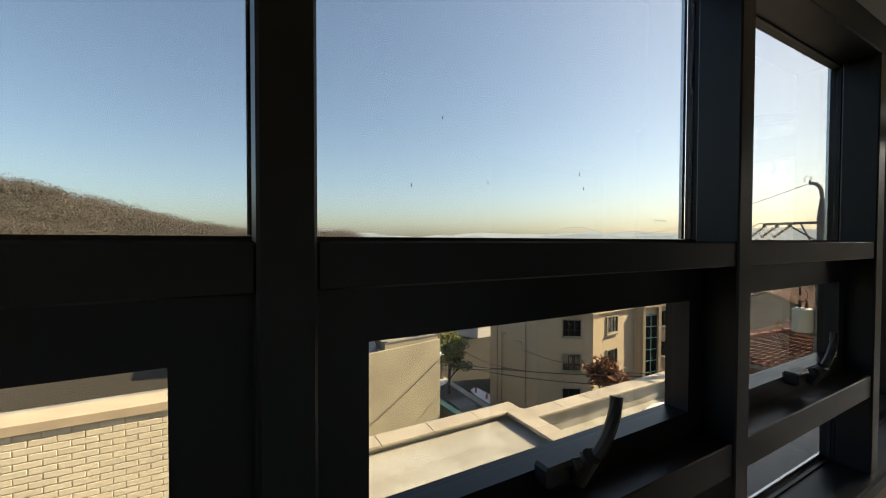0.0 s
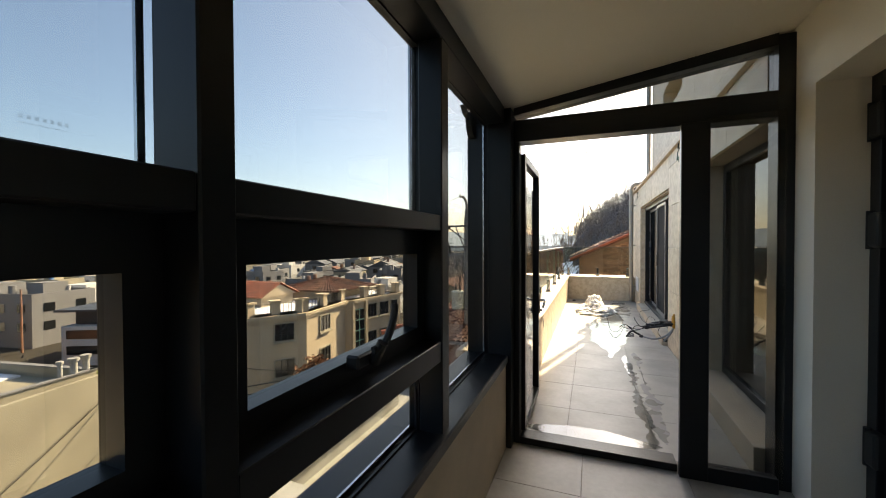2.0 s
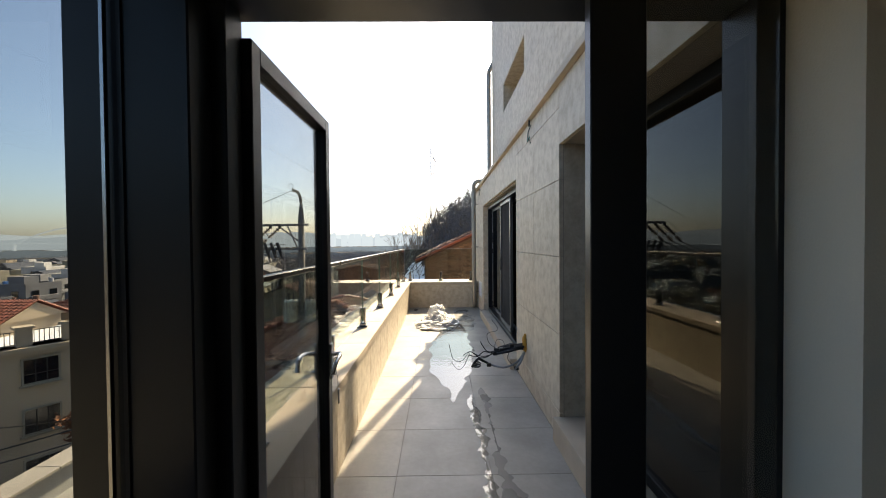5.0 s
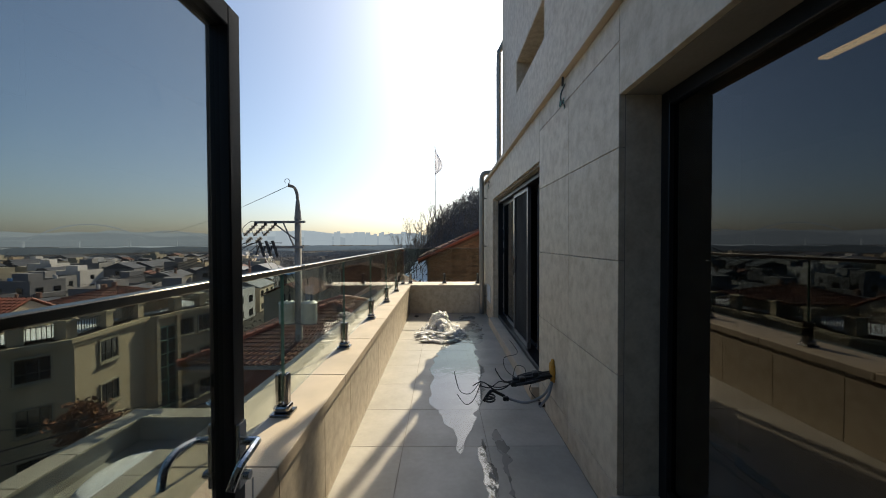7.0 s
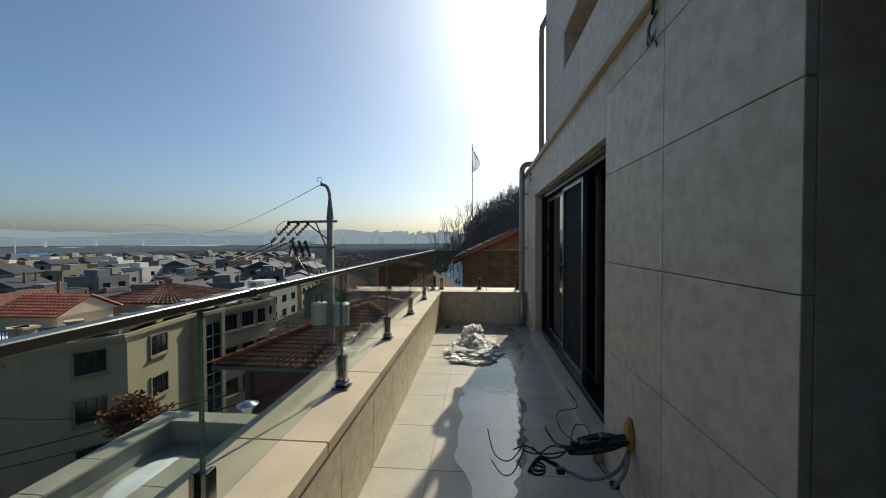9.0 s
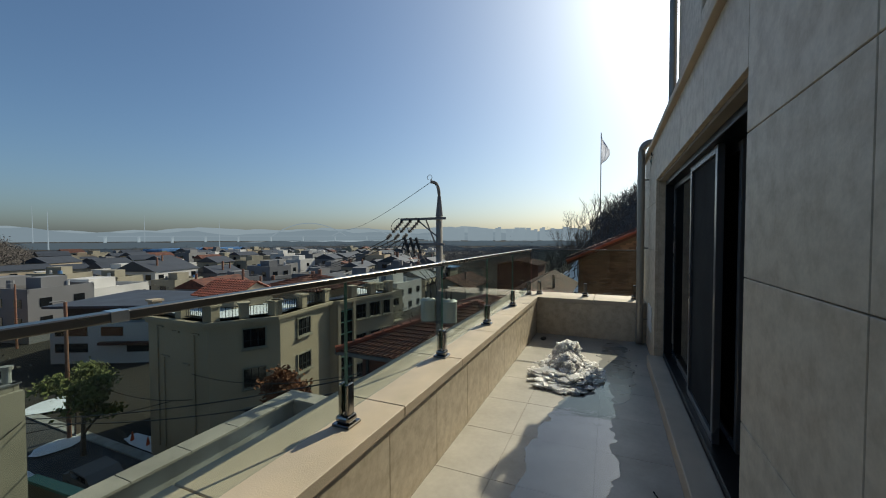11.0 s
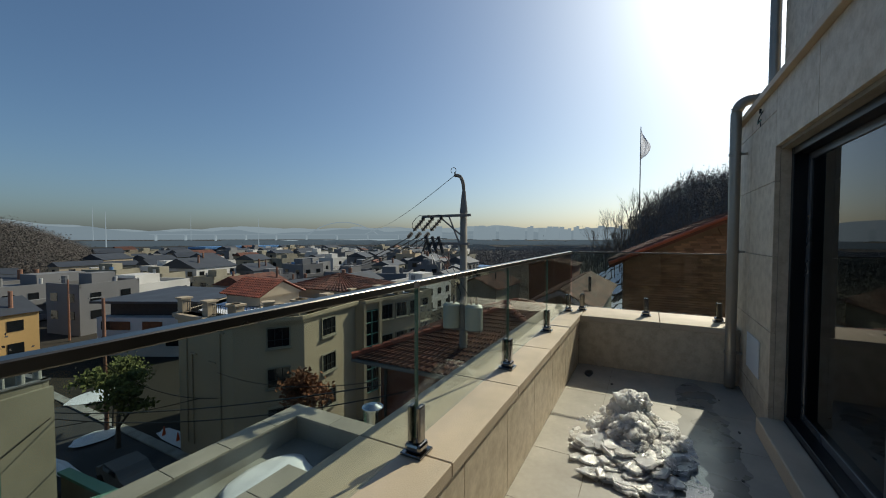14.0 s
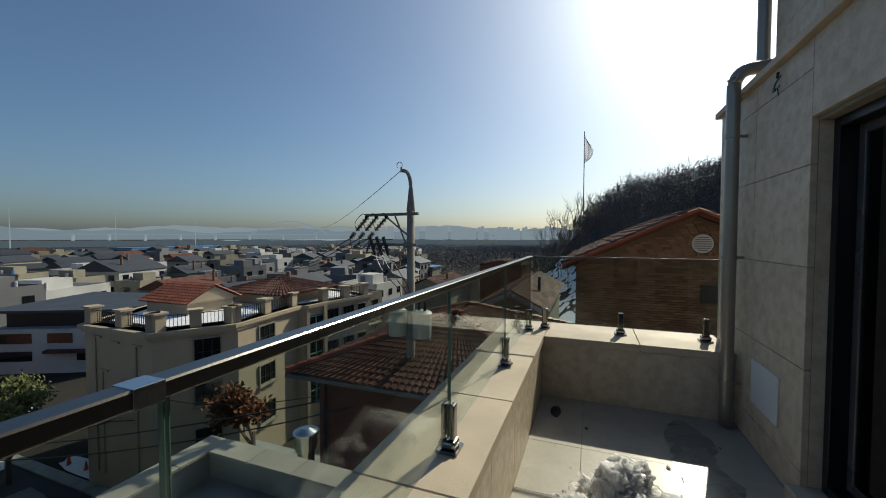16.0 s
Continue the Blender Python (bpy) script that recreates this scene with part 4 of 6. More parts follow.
# -- workshop with the tan wall, green glazing and roof plant --
gb = thing("tan_workshop", 8, 28, G, "flat-roofed tan building with green glass front and roof plant", "house")
TZ = -5.85
part("wall", prism(bmesh.new(), [(6.8, 23.0), (13.2, 24.3), (11.6, 33.0), (4.5, 32.0)], G, TZ), M_TAN, gb)
m, L = along((6.8, 23.0), (13.2, 24.3))
part("plinth", wall_box(m, 0, L, 0.0, 0.06, G, -11.2), M_GREYW, gb)
part("parapet", wall_box(m, 0, L, -0.25, 0.0, TZ, TZ + 0.25), M_TAN, gb)
rim = [(8.9, 24.0), (13.1, 24.5), (11.6, 32.8), (8.0, 32.2)]
for p_, q_ in zip(rim, rim[1:] + rim[:1]):
    m, L = along(p_, q_)
    part("parapet", wall_box(m, 0, L - 0.002, -0.2, 0.0, TZ, TZ + 0.55), M_TAN, gb)
    part("parapet_cap", wall_box(m, -0.05, L + 0.05, -0.26, 0.06, TZ + 0.55, TZ + 0.62), M_GREYW, gb)
part("roof_snow", prism(bmesh.new(), [(10.0, 28.6), (11.9, 28.9), (11.4, 32.0), (9.6, 31.6)], TZ + 0.004, TZ + 0.10), M_SNOW, gb)
for k, (x, y) in enumerate(((11.6, 24.5), (12.2, 24.6), (12.8, 24.8))):
    bm = bmesh.new()
    rod(bm, (x, y, TZ), (x, y, TZ + 1.25), 0.16 if k else 0.1, 12)
    rod(bm, (x, y, TZ + 1.25), (x, y, TZ + 1.4), 0.24 if k else 0.15, 12)
    part("vent_pipe", bm, M_CONC, gb)
bm = bmesh.new()
v = [bm.verts.new(q) for q in ((5.2, 24.0, TZ), (8.6, 24.4, TZ), (7.6, 30.0, TZ), (4.4, 29.6, TZ), (8.1, 25.0, TZ + 1.5), (7.3, 29.6, TZ + 1.5))]
for f in ((0, 1, 4), (1, 2, 5, 4), (2, 3, 5), (3, 0, 4, 5), (3, 2, 1, 0)):
    bm.faces.new([v[i] for i in f])
part("lean_to_roof", bm, M_SOLAR, gb, "dark blue solar roof")
for k in range(9):
    p0, p1 = Vector((5.2, 24.0, TZ)).lerp(Vector((4.4, 29.6, TZ)), k / 8), Vector((8.1, 25.0, TZ + 1.5)).lerp(Vector((7.3, 29.6, TZ + 1.5)), k / 8)
    bm = bmesh.new()
    rod(bm, p0, p1, 0.04, 4)
    part("seam", bm, M_METALROOF, gb)
part("glass_wing_wall", prism(bmesh.new(), [(-1.0, 21.2), (6.6, 22.7), (5.6, 28.5), (-2.0, 27.0)], G, TZ - 1.2), M_GREYW, gb)
m, L = along((-1.0, 21.2), (6.6, 22.7))
cw = part("curtain_wall", wall_box(m, 2.0, L, 0.02, 0.12, G, TZ - 1.4), M_IRON, gb)
for i in range(5):
    for j in range(4):
        w = (L - 2.0) / 5
        part("pane", wall_box(m, 2.05 + i * w, 2.0 + (i + 1) * w - 0.05, 0.12, 0.14, TZ - 3.5 - 2 * j, TZ - 1.55 - 2 * j), M_GREENGLASS, cw)
part("eave", wall_box(m, 1.8, L + 0.2, -0.6, 0.5, TZ - 1.4, TZ - 1.15), M_METALROOF, gb)
for k in range(7):
    part("rib", wall_box(m, 2.2 + k * 0.85, 2.26 + k * 0.85, -0.5, 0.45, TZ - 1.15, TZ - 1.08), M_IRON, gb)
sk = part("skylight", prism(bmesh.new(), [(1.5, 23.2), (5.0, 23.8), (4.6, 26.3), (1.1, 25.8)], TZ - 1.2, TZ - 0.7), M_IRON, gb)
for k in range(2):
    part("pane", prism(bmesh.new(), [(1.65 + 1.7 * k, 23.4 + 0.3 * k), (3.15 + 1.7 * k, 23.65 + 0.3 * k), (2.8 + 1.7 * k, 25.8 + 0.3 * k), (1.35 + 1.7 * k, 25.6 + 0.3 * k)], TZ - 0.7, TZ - 0.66), M_GREENGLASS, sk)
bm = bmesh.new()
tube(bm, smooth_path([(1.0, 26.6, TZ - 0.3), (3.4, 27.0, TZ - 0.2), (4.8, 27.2, TZ - 0.2), (5.1, 26.6, TZ - 0.25), (5.4, 24.2, TZ - 0.6)], 4), 0.17, 10)
part("duct", bm, M_WHITE, gb, "white roof duct", smooth=True)
bm = bmesh.new()
tube(bm, smooth_path([(0.9, 26.3, TZ - 0.3), (1.2, 24.6, TZ - 0.5), (1.5, 22.6, TZ - 1.0)], 4), 0.17, 10)
part("duct", bm, M_WHITE, gb, smooth=True)
m = pose(-0.6, 25.5, TZ + 0.2, 0, -25, 12)
sp = part("solar_panel", wall_box(m, -1.4, 1.4, -1.6, 1.6, 0, 0.06), M_SOLAR, gb)
part("panel_stand", bb(-1.6, 0.2, 24.4, 26.6, TZ - 1.2, TZ - 0.45), M_GREYW, gb)
bm = bmesh.new()
for k in range(-2, 3):
    box(bm, -1.4, 1.4, k * 0.64 - 0.015, k * 0.64 + 0.015, 0.06, 0.07, m)
    box(bm, k * 0.55 - 0.015, k * 0.55 + 0.015, -1.6, 1.6, 0.06, 0.07, m)
part("panel_grid", bm, M_STEEL, sp)
part("canopy", wall_box(along((-1.0, 21.2), (6.6, 22.7))[0], -1.2, 1.9, 0.1, 2.0, -9.2, -9.05), M_WHITE, gb, "white entrance canopy")
gwall = thing("garden_wall", 14, 26, G, "green painted curved garden wall beside the street", "wall")
part("wall", prism(bmesh.new(), [(13.4, 23.2), (14.8, 22.6), (15.0, 23.0), (14.6, 27.5), (14.3, 27.5), (14.6, 23.2), (13.5, 23.6)], G, -11.4), M_TAN, gwall)
part("cap", prism(bmesh.new(), [(13.3, 23.1), (14.9, 22.5), (15.1, 23.0), (14.7, 27.6), (14.2, 27.6), (14.5, 23.3), (13.5, 23.7)], -11.4, -11.25), M_GREENWALL, gwall)

# -- street pole with its crossarms, insulators, transformers and wires --
PX_, PY_ = 18.2, 5.45
up = thing("utility_pole", PX_, PY_, G, "concrete utility pole with crossarms, insulators and transformers", "utility pole")
bm = bmesh.new()
rod(bm, (PX_, PY_, G), (PX_, PY_, 2.4), 0.19, 16, 0.12)
part("shaft", bm, M_POLE, up, smooth=True)
bm = bmesh.new()
tube(bm, smooth_path([(PX_, PY_, 2.4), (PX_, PY_, 3.0), (PX_, PY_ + 0.04, 3.32), (PX_, PY_ + 0.15, 3.52), (PX_, PY_ + 0.34, 3.58)], 5), 0.06, 12)
rod(bm, (PX_, PY_ + 0.34, 3.52), (PX_, PY_ + 0.34, 3.68), 0.03, 8)
tube(bm, [(PX_, PY_ + 0.40 + 0.10 * math.cos(k * 0.5), 3.75 + 0.10 * math.sin(k * 0.5)) for k in range(-2, 9)], 0.012, 5)
part("goose_neck", bm, M_POLE, up, smooth=True)
bm = bmesh.new()
rod(bm, (PX_, PY_, 2.25), (PX_, PY_, 3.0), 0.14, 12, 0.065)
part("sleeve", bm, M_GREYW, up)
AD = Vector((0.15, 0.99, 0))


def arm(z, r0, r1, w):
    m_ = Matrix.Translation((PX_ - 0.16, PY_, z)) @ Matrix.Rotation(math.atan2(AD.y, AD.x), 4, "Z")
    b_ = bmesh.new()
    box(b_, r0, r1, -w, w, -w, w, m_)
    return part("crossarm", b_, M_GREYW, up)


arm(2.16, -0.35, 1.75, 0.045)
arm(1.18, -0.3, 1.55, 0.045)
for r0, z0, z1 in ((0.95, 2.12, 1.45), (0.55, 2.12, 0.95)):
    bm = bmesh.new()
    rod(bm, Vector((PX_ - 0.12, PY_, z0)) + AD * r0, (PX_ - 0.12, PY_, z1), 0.03, 6)
    part("brace", bm, M_GREYW, up)


def insulator(a, b, n=5):
    a, b = Vector(a), Vector(b)
    b_ = bmesh.new()
    rod(b_, a, b, 0.025, 6)
    for k in range(n):
        c = a.lerp(b, (k + 0.5) / n)
        d = (b - a).normalized() * 0.025
        rod(b_, c - d, c + d, 0.085, 10, 0.05)
    part("insulator", b_, M_BLACK, up)


WIRE = Vector((0.45, 0.88, -0.05)).normalized()
ends = []
for k in range(3):
    a = Vector((PX_ - 0.2, PY_, 2.1)) + AD * (1.65 - 0.42 * k)
    b = a + WIRE * 0.75 + Vector((0, 0, -0.42))
    c = b + WIRE * 0.45 + Vector((0, 0, -0.25))
    insulator(a, b)
    insulator(b + (c - b) * 0.3, c, 3)
    ends.append(c)
    bm = bmesh.new()
    tube(bm, smooth_path([c, c + Vector((0, -0.1, -0.35)), (a + b) / 2 + Vector((0, 0, -0.55)), Vector((PX_ - 0.2, PY_, 1.35)) + AD * (1.3 - 0.35 * k)], 6), 0.014, 5)
    part("jumper_wire", bm, M_BLACK, up)
    bm = bmesh.new()
    tube(bm, smooth_path([b, b + Vector((0, 0.05, 0.3)), a + Vector((0, 0.2, 0.1)), a], 5), 0.012, 5)
    part("jumper_wire", bm, M_BLACK, up)
for k in range(3):
    c = Vector((PX_ - 0.22, PY_, 1.18)) + AD * (1.45 - 0.28 * k)
    bm = bmesh.new()
    rod(bm, c + Vector((0, 0.08, 0.25)), c + Vector((0, -0.12, -0.35)), 0.06, 8)
    rod(bm, c + Vector((0, 0.1, 0.05)), c + Vector((-0.12, 0.15, -0.3)), 0.03, 6)
    part("cutout_fuse", bm, M_BLACK, up)
    bm = bmesh.new()
    tube(bm, smooth_path([c + Vector((0, -0.1, -0.35)), (PX_ - 0.2, PY_ + 0.9 - 0.3 * k, 0.3), (PX_ - 0.25, PY_ + 0.25 - 0.2 * k, -0.35), (PX_ - 0.3, PY_ + 0.45 - 0.45 * k, -0.75)], 6), 0.014, 5)
    part("drop_wire", bm, M_BLACK, up)
for s in (0.42, -0.44):
    cx_, cy_ = PX_ - 0.1, PY_ + s
    bm = bmesh.new()
    rod(bm, (cx_, cy_, -1.75), (cx_, cy_, -0.98), 0.30, 20)
    rod(bm, (cx_, cy_, -0.98), (cx_, cy_, -0.90), 0.32, 20, 0.22)
    tr_ = part("transformer", bm, M_TRANS, up, "pale pole-mounted transformer")
    bm = bmesh.new()
    for dy in (-0.1, 0.1):
        rod(bm, (cx_, cy_ + dy, -0.9), (cx_, cy_ + dy, -0.62), 0.05, 8, 0.03)
    part("bushing", bm, M_BLACK, tr_)
part("transformer_bracket", bb(PX_ - 0.14, PX_ + 0.05, PY_ - 0.7, PY_ + 0.7, -1.84, -1.76), M_GREYW, up)


def sag_wire(a, b, sag, r, label="black overhead wire sagging over the street"):
    a, b = Vector(a), Vector(b)
    pts = [a.lerp(b, k / 16) - Vector((0, 0, sag * 4 * (k / 16) * (1 - k / 16))) for k in range(17)]
    b_ = bmesh.new()
    tube(b_, pts, r, 5)
    return tagged(solid("overhead_wire", b_, M_BLACK, label, "wire"), group="overhead wires")


for k, c in enumerate(ends):
    sag_wire(c, (37.4 + 0.5 * k, 29.8 - 0.5 * k, -1.9), 0.35, 0.02)
sag_wire((PX_, PY_ + 0.34, 3.58), (52, 36, 2.6), 0.5, 0.012)
for a, b, s, r in (((PX_ - 0.1, PY_ + 0.1, -3.3), (14.0, 36, -9.5), 0.8, 0.03), ((PX_ - 0.1, PY_ + 0.1, -3.6), (13.2, 24.4, -7.2), 0.7, 0.025), ((PX_ - 0.1, PY_, -3.0), (21.1, 24.5, -7.5), 0.9, 0.02), ((13.0, 24.1, -7.0), (4.0, 22.0, -11.5), 0.2, 0.02), ((21.1, 24.5, -9.2), (19.8, 37.0, -8.5), 0.8, 0.025), ((21.1, 26.5, -9.6), (2, 40, -8.0), 1.0, 0.025)):
    sag_wire(a, b, s, r)
for x, y, zt in ((19.9, 37.0, -3.4), (12.5, 46, -4.2), (30, 75, -5)):
    p = thing("street_pole", x, y, G, "slim rusty brown street pole with a lamp arm", "pole", "street poles")
    bm = bmesh.new()
    rod(bm, (x, y, G), (x, y, zt), 0.15, 10, 0.11)
    part("shaft", bm, M_ORANGE, p)
    bm = bmesh.new()
    tube(bm, smooth_path([(x, y, zt - 0.1), (x - 0.1, y, zt + 0.1), (x - 1.0, y - 0.3, zt + 0.15)], 4), 0.05, 6)
    part("lamp_arm", bm, M_GREYW, p)

# -- trees --
def branch(bm, p, d, L, r, depth, rnd, spread=0.55):
    q = p + d * L
    rod(bm, p, q, r, 4 if depth else 3, r * 0.6)
    if depth == 0:
        return [q]
    tips = []
    for k in range(3):
        nd = (d + Vector((rnd.uniform(-1, 1), rnd.uniform(-1, 1), rnd.uniform(-0.2, 0.7))) * spread).normalized()
        tips += branch(bm, p.lerp(q, rnd.uniform(0.55, 1.0)), nd, L * rnd.uniform(0.55, 0.8), r * 0.55, depth - 1, rnd, spread)
    return tips


def leaf_cloud(bm, centers, n, spread, size, rnd, flat=1.0):
    for c in centers:
        for _ in range(n):
            p = c + Vector((rnd.gauss(0, spread), rnd.gauss(0, spread), rnd.gauss(0, spread * flat)))
            s = size * rnd.uniform(0.5, 1.3)
            u = Vector((rnd.uniform(-1, 1), rnd.uniform(-1, 1), rnd.uniform(-1, 1))).normalized() * s
            w = u.orthogonal().normalized() * s * 0.6
            bm.faces.new([bm.verts.new(p - u), bm.verts.new(p + w), bm.verts.new(p + u), bm.verts.new(p - w)])


def raw_mesh(name, bm, material):
    me = bpy.data.meshes.new(name)
    bm.to_mesh(me)
    bm.free()
    me.materials.append(material)
    return me


def leafy_tree(name, x, y, z, h, material, label, seed, n=70, size=0.16, flat=0.5):
    rnd = random.Random(seed)
    t_ = thing(name, x, y, z, label, "tree")
    b_ = bmesh.new()
    tips = branch(b_, Vector((x, y, z)), Vector((0.05, 0.05, 1)).normalized(), h * 0.42, h * 0.035, 3, rnd, 0.8)
    part("trunk", b_, M_BARK, t_)
    b_ = bmesh.new()
    leaf_cloud(b_, tips, n, h * 0.07, size, rnd, flat)
    cr = new("crown", raw_mesh("crown", b_, material))
    cr.parent, cr.matrix_parent_inverse = t_, t_.matrix_basis.inverted()


leafy_tree("maple_tree", 21.6, 16.0, G + 3.5, 4.6, M_MAPLE, "russet-leaved garden tree beside the apartment house", 3, 90, 0.14)
leafy_tree("pine_tree", 19.2, 33.5, G, 5.6, M_PINE, "spreading green pine beside the street", 5, 80, 0.16)
leafy_tree("pine_tree", 20.6, 37.5, G, 6.2, M_PINE, "spreading green pine in front of a white house", 8, 80, 0.16)
leafy_tree("garden_shrub", 19.2, 13.5, G + 3.2, 2.2, M_PINE, "dark green shrub behind the parked car", 11, 60, 0.10)

# woods on the hills: bare crowns and scrub
# twig grey, lightened and cooled so the colour carries the haze over far woods
M_HAZE_TWIGS = mat("haze_grey_twigs", (0.115, 0.112, 0.115), 0.95, 0, 0.15, 0.05, 2, 0.0, second=(0.08, 0.082, 0.086), island=0.25, spec=0.1)
rnd = random.Random(21)
bm = bmesh.new()
count = 0
while count < 260:
    x, y = rnd.uniform(82, 135), rnd.uniform(-48, 16)
    z = ground_z(x, y)
    if y < -2 and rnd.random() < 0.35:
        continue
    h = rnd.uniform(5, 7.5) if y < 12 else rnd.uniform(4, 7)
    branch(bm, Vector((x, y, z)), Vector((rnd.uniform(-0.1, 0.1), rnd.uniform(-0.1, 0.1), 1)).normalized(), h * 0.42, 0.10, 3, rnd, 0.6)
    count += 1
tagged(new("hill_trees", raw_mesh("hill_trees", bm, M_BARK)), "bare winter trees on the hillside", "trees", kind="stuff")
# tall bare trees standing out against the sky beside the mast
for k in range(16):
    x, y = 119 + rnd.uniform(-6, 6), 18.0 - 1.7 * k + rnd.uniform(-0.6, 0.6)
    tz = ground_z(x, y) - 0.3
    bt = thing("bare_tree", x, y, tz, "tall leafless grey-brown tree on the hillside", "tree", group="bare trees on the hill")
    bm = bmesh.new()
    hh = max(4.5, min(rnd.uniform(11, 15), rnd.uniform(13.5, 16) - tz)) * (0.7 if k < 3 else 1.0)
    branch(bm, Vector((x, y, tz)), Vector((rnd.uniform(-0.08, 0.08), rnd.uniform(-0.08, 0.08), 1)).normalized(), hh * 0.40, 0.15, 4, rnd, 0.5)
    part("trunk", bm, M_BARK, bt)
bm = bmesh.new()
cents = []
for _ in range(4200):
    x, y = rnd.uniform(84, 140), rnd.uniform(-60, 3)
    z = ground_z(x, y)
    if z > -4:
        cents.append(Vector((x, y, z + rnd.uniform(0.2, 3.0))))
leaf_cloud(bm, cents, 34, 0.9, 0.15, rnd)
tagged(new("hill_woods", raw_mesh("hill_woods", bm, M_HAZE_TWIGS)), "dense brown and dark green winter woods on the hill, greyed for haze", "woods", kind="stuff")
bm = bmesh.new()
cents = []
for _ in range(4200):
    a, r = radians(rnd.uniform(69, 118)), rnd.uniform(165, 300)
    x, y = r * math.cos(a), r * math.sin(a)
    z = ground_z(x, y)
    if z > -12:
        cents.append(Vector((x, y, z + rnd.uniform(0.3, 3.0))))
leaf_cloud(bm, cents, 52, 1.5, 0.32, rnd)
tagged(new("far_woods", raw_mesh("far_woods", bm, M_SCRUB)), "brown winter woods on the far hill", "woods", kind="stuff")
bm = bmesh.new()
cents = [Vector((rnd.uniform(140, 420), rnd.uniform(-20, 330), G + rnd.uniform(0.5, 5))) for _ in range(3200)]
cents = [c for c in cents if c.length > 170 and (c.y < 90 or rnd.random() < 0.35)]
leaf_cloud(bm, cents, 46, 2.3, 0.42, rnd)
tagged(new("valley_woods", raw_mesh("valley_woods", bm, M_HAZE_TWIGS)), "belt of bare trees across the valley, greyed for haze", "woods", kind="stuff")
# snow lying on the slope
bm = bmesh.new()
for _ in range(420):
    x, y = rnd.uniform(58, 104), rnd.uniform(-9, 13)
    if ground_z(x, y) > -4.5:
        continue
    s = rnd.uniform(0.4, 1.8)
    n = 7
    ring_ = [bm.verts.new((x + s * rnd.uniform(0.6, 1.6) * math.cos(2 * math.pi * k / n), y + s * rnd.uniform(0.4, 1.0) * math.sin(2 * math.pi * k / n), 0)) for k in range(n)]
    for v in ring_:
        v.co.z = ground_z(v.co.x, v.co.y) + 0.35
    bm.faces.new(ring_)
tagged(new("slope_snow", raw_mesh("slope_snow", bm, M_SNOW)), "patches of snow on the hill slope", "snow", kind="stuff")

# -- the town --
def town_house(x, y, w, d, top, turn, mw, roof, rnd, floors):
    z0 = ground_z(x, y)
    t_ = thing("town_house", x, y, z0, "plain rendered town house with dark windows and flat roof" if roof == "flat" else "plain rendered town house with dark windows and pitched roof", "house", "houses of the town")
    m_ = pose(x, y, 0, 0, 0, turn)
    part("wall", wall_box(m_, -w / 2, w / 2, -d / 2, d / 2, z0 - 1, top), mw, t_)
    if roof == "flat":
        b_ = bmesh.new()
        for a in ((-w / 2, w / 2, -d / 2, -d / 2 + 0.25), (-w / 2, w / 2, d / 2 - 0.25, d / 2), (-w / 2, -w / 2 + 0.25, -d / 2, d / 2), (w / 2 - 0.25, w / 2, -d / 2, d / 2)):
            box(b_, a[0], a[1], a[2], a[3], top, top + 0.7, m_)
        part("parapet", b_, mw, t_)
        part("stair_head", wall_box(m_, -w * 0.1, w * 0.3, -d * 0.1, d * 0.3, top, top + 2.0), mw, t_)
    else:
        b_ = bmesh.new()
        hgt = d * 0.22
        v_ = [b_.verts.new(m_ @ Vector(c)) for c in ((-w / 2 - 0.3, -d / 2 - 0.3, top), (w / 2 + 0.3, -d / 2 - 0.3, top), (w / 2 + 0.3, d / 2 + 0.3, top), (-w / 2 - 0.3, d / 2 + 0.3, top), (-w / 2 - 0.3, 0, top + hgt), (w / 2 + 0.3, 0, top + hgt))]
        for f in ((0, 1, 5, 4), (2, 3, 4, 5), (1, 2, 5), (3, 0, 4), (3, 2, 1, 0)):
            b_.faces.new([v_[i] for i in f])
        part("roof", b_, roof, t_)
    near = math.hypot(x, y) < 150
    if near and roof == "flat" and rnd.random() < 0.7:
        for f in range(floors):
            zz = top - 2.9 - 2.8 * f
            part("balcony", wall_box(m_, -w * 0.42, w * rnd.uniform(0.0, 0.42), -d / 2 - 1.0, -d / 2, zz, zz + 0.9), mw, t_)
    if near:
        for k in range(2):
            b_ = bmesh.new()
            c_ = m_ @ Vector((w * rnd.uniform(-0.4, 0.4), d * rnd.uniform(-0.4, 0.4), 0))
            hh = 0.6 if roof == "flat" else d * 0.24
            rod(b_, (c_.x, c_.y, top), (c_.x, c_.y, top + hh + rnd.uniform(0.5, 1.2)), rnd.uniform(0.2, 0.5), 10)
            part("water_tank" if roof == "flat" else "chimney", b_, rnd.choice([M_GREYW, M_WHITE, M_BLUE]) if roof == "flat" else M_ORANGE, t_)
    for face in range(2):
        mm = m_ @ (Matrix.Translation((0, -d / 2, 0)) if face == 0 else Matrix.Translation((-w / 2, 0, 0)) @ Matrix.Rotation(-math.pi / 2, 4, "Z"))
        span = w if face == 0 else d
        n_ = max(1, int(span / (3.2 if near else 5)))
        for f in range(floors):
            for k in range(n_):
                cx_ = -span / 2 + span * (k + 0.5) / n_
                zz = top - 2.1 - 2.8 * f
                if zz < z0:
                    continue
                part("window", wall_box(mm, cx_ - 0.75, cx_ + 0.75, -0.06, 0.03, zz, zz + 1.3), M_WINDOW, t_)
    return t_


rnd = random.Random(77)
palette = [M_WHITE, M_GREYW, M_TAN, M_BEIGE, M_GREYW, M_TAN, M_GREYW, M_TAN, M_WHITE, M_GREYW]
spots = []
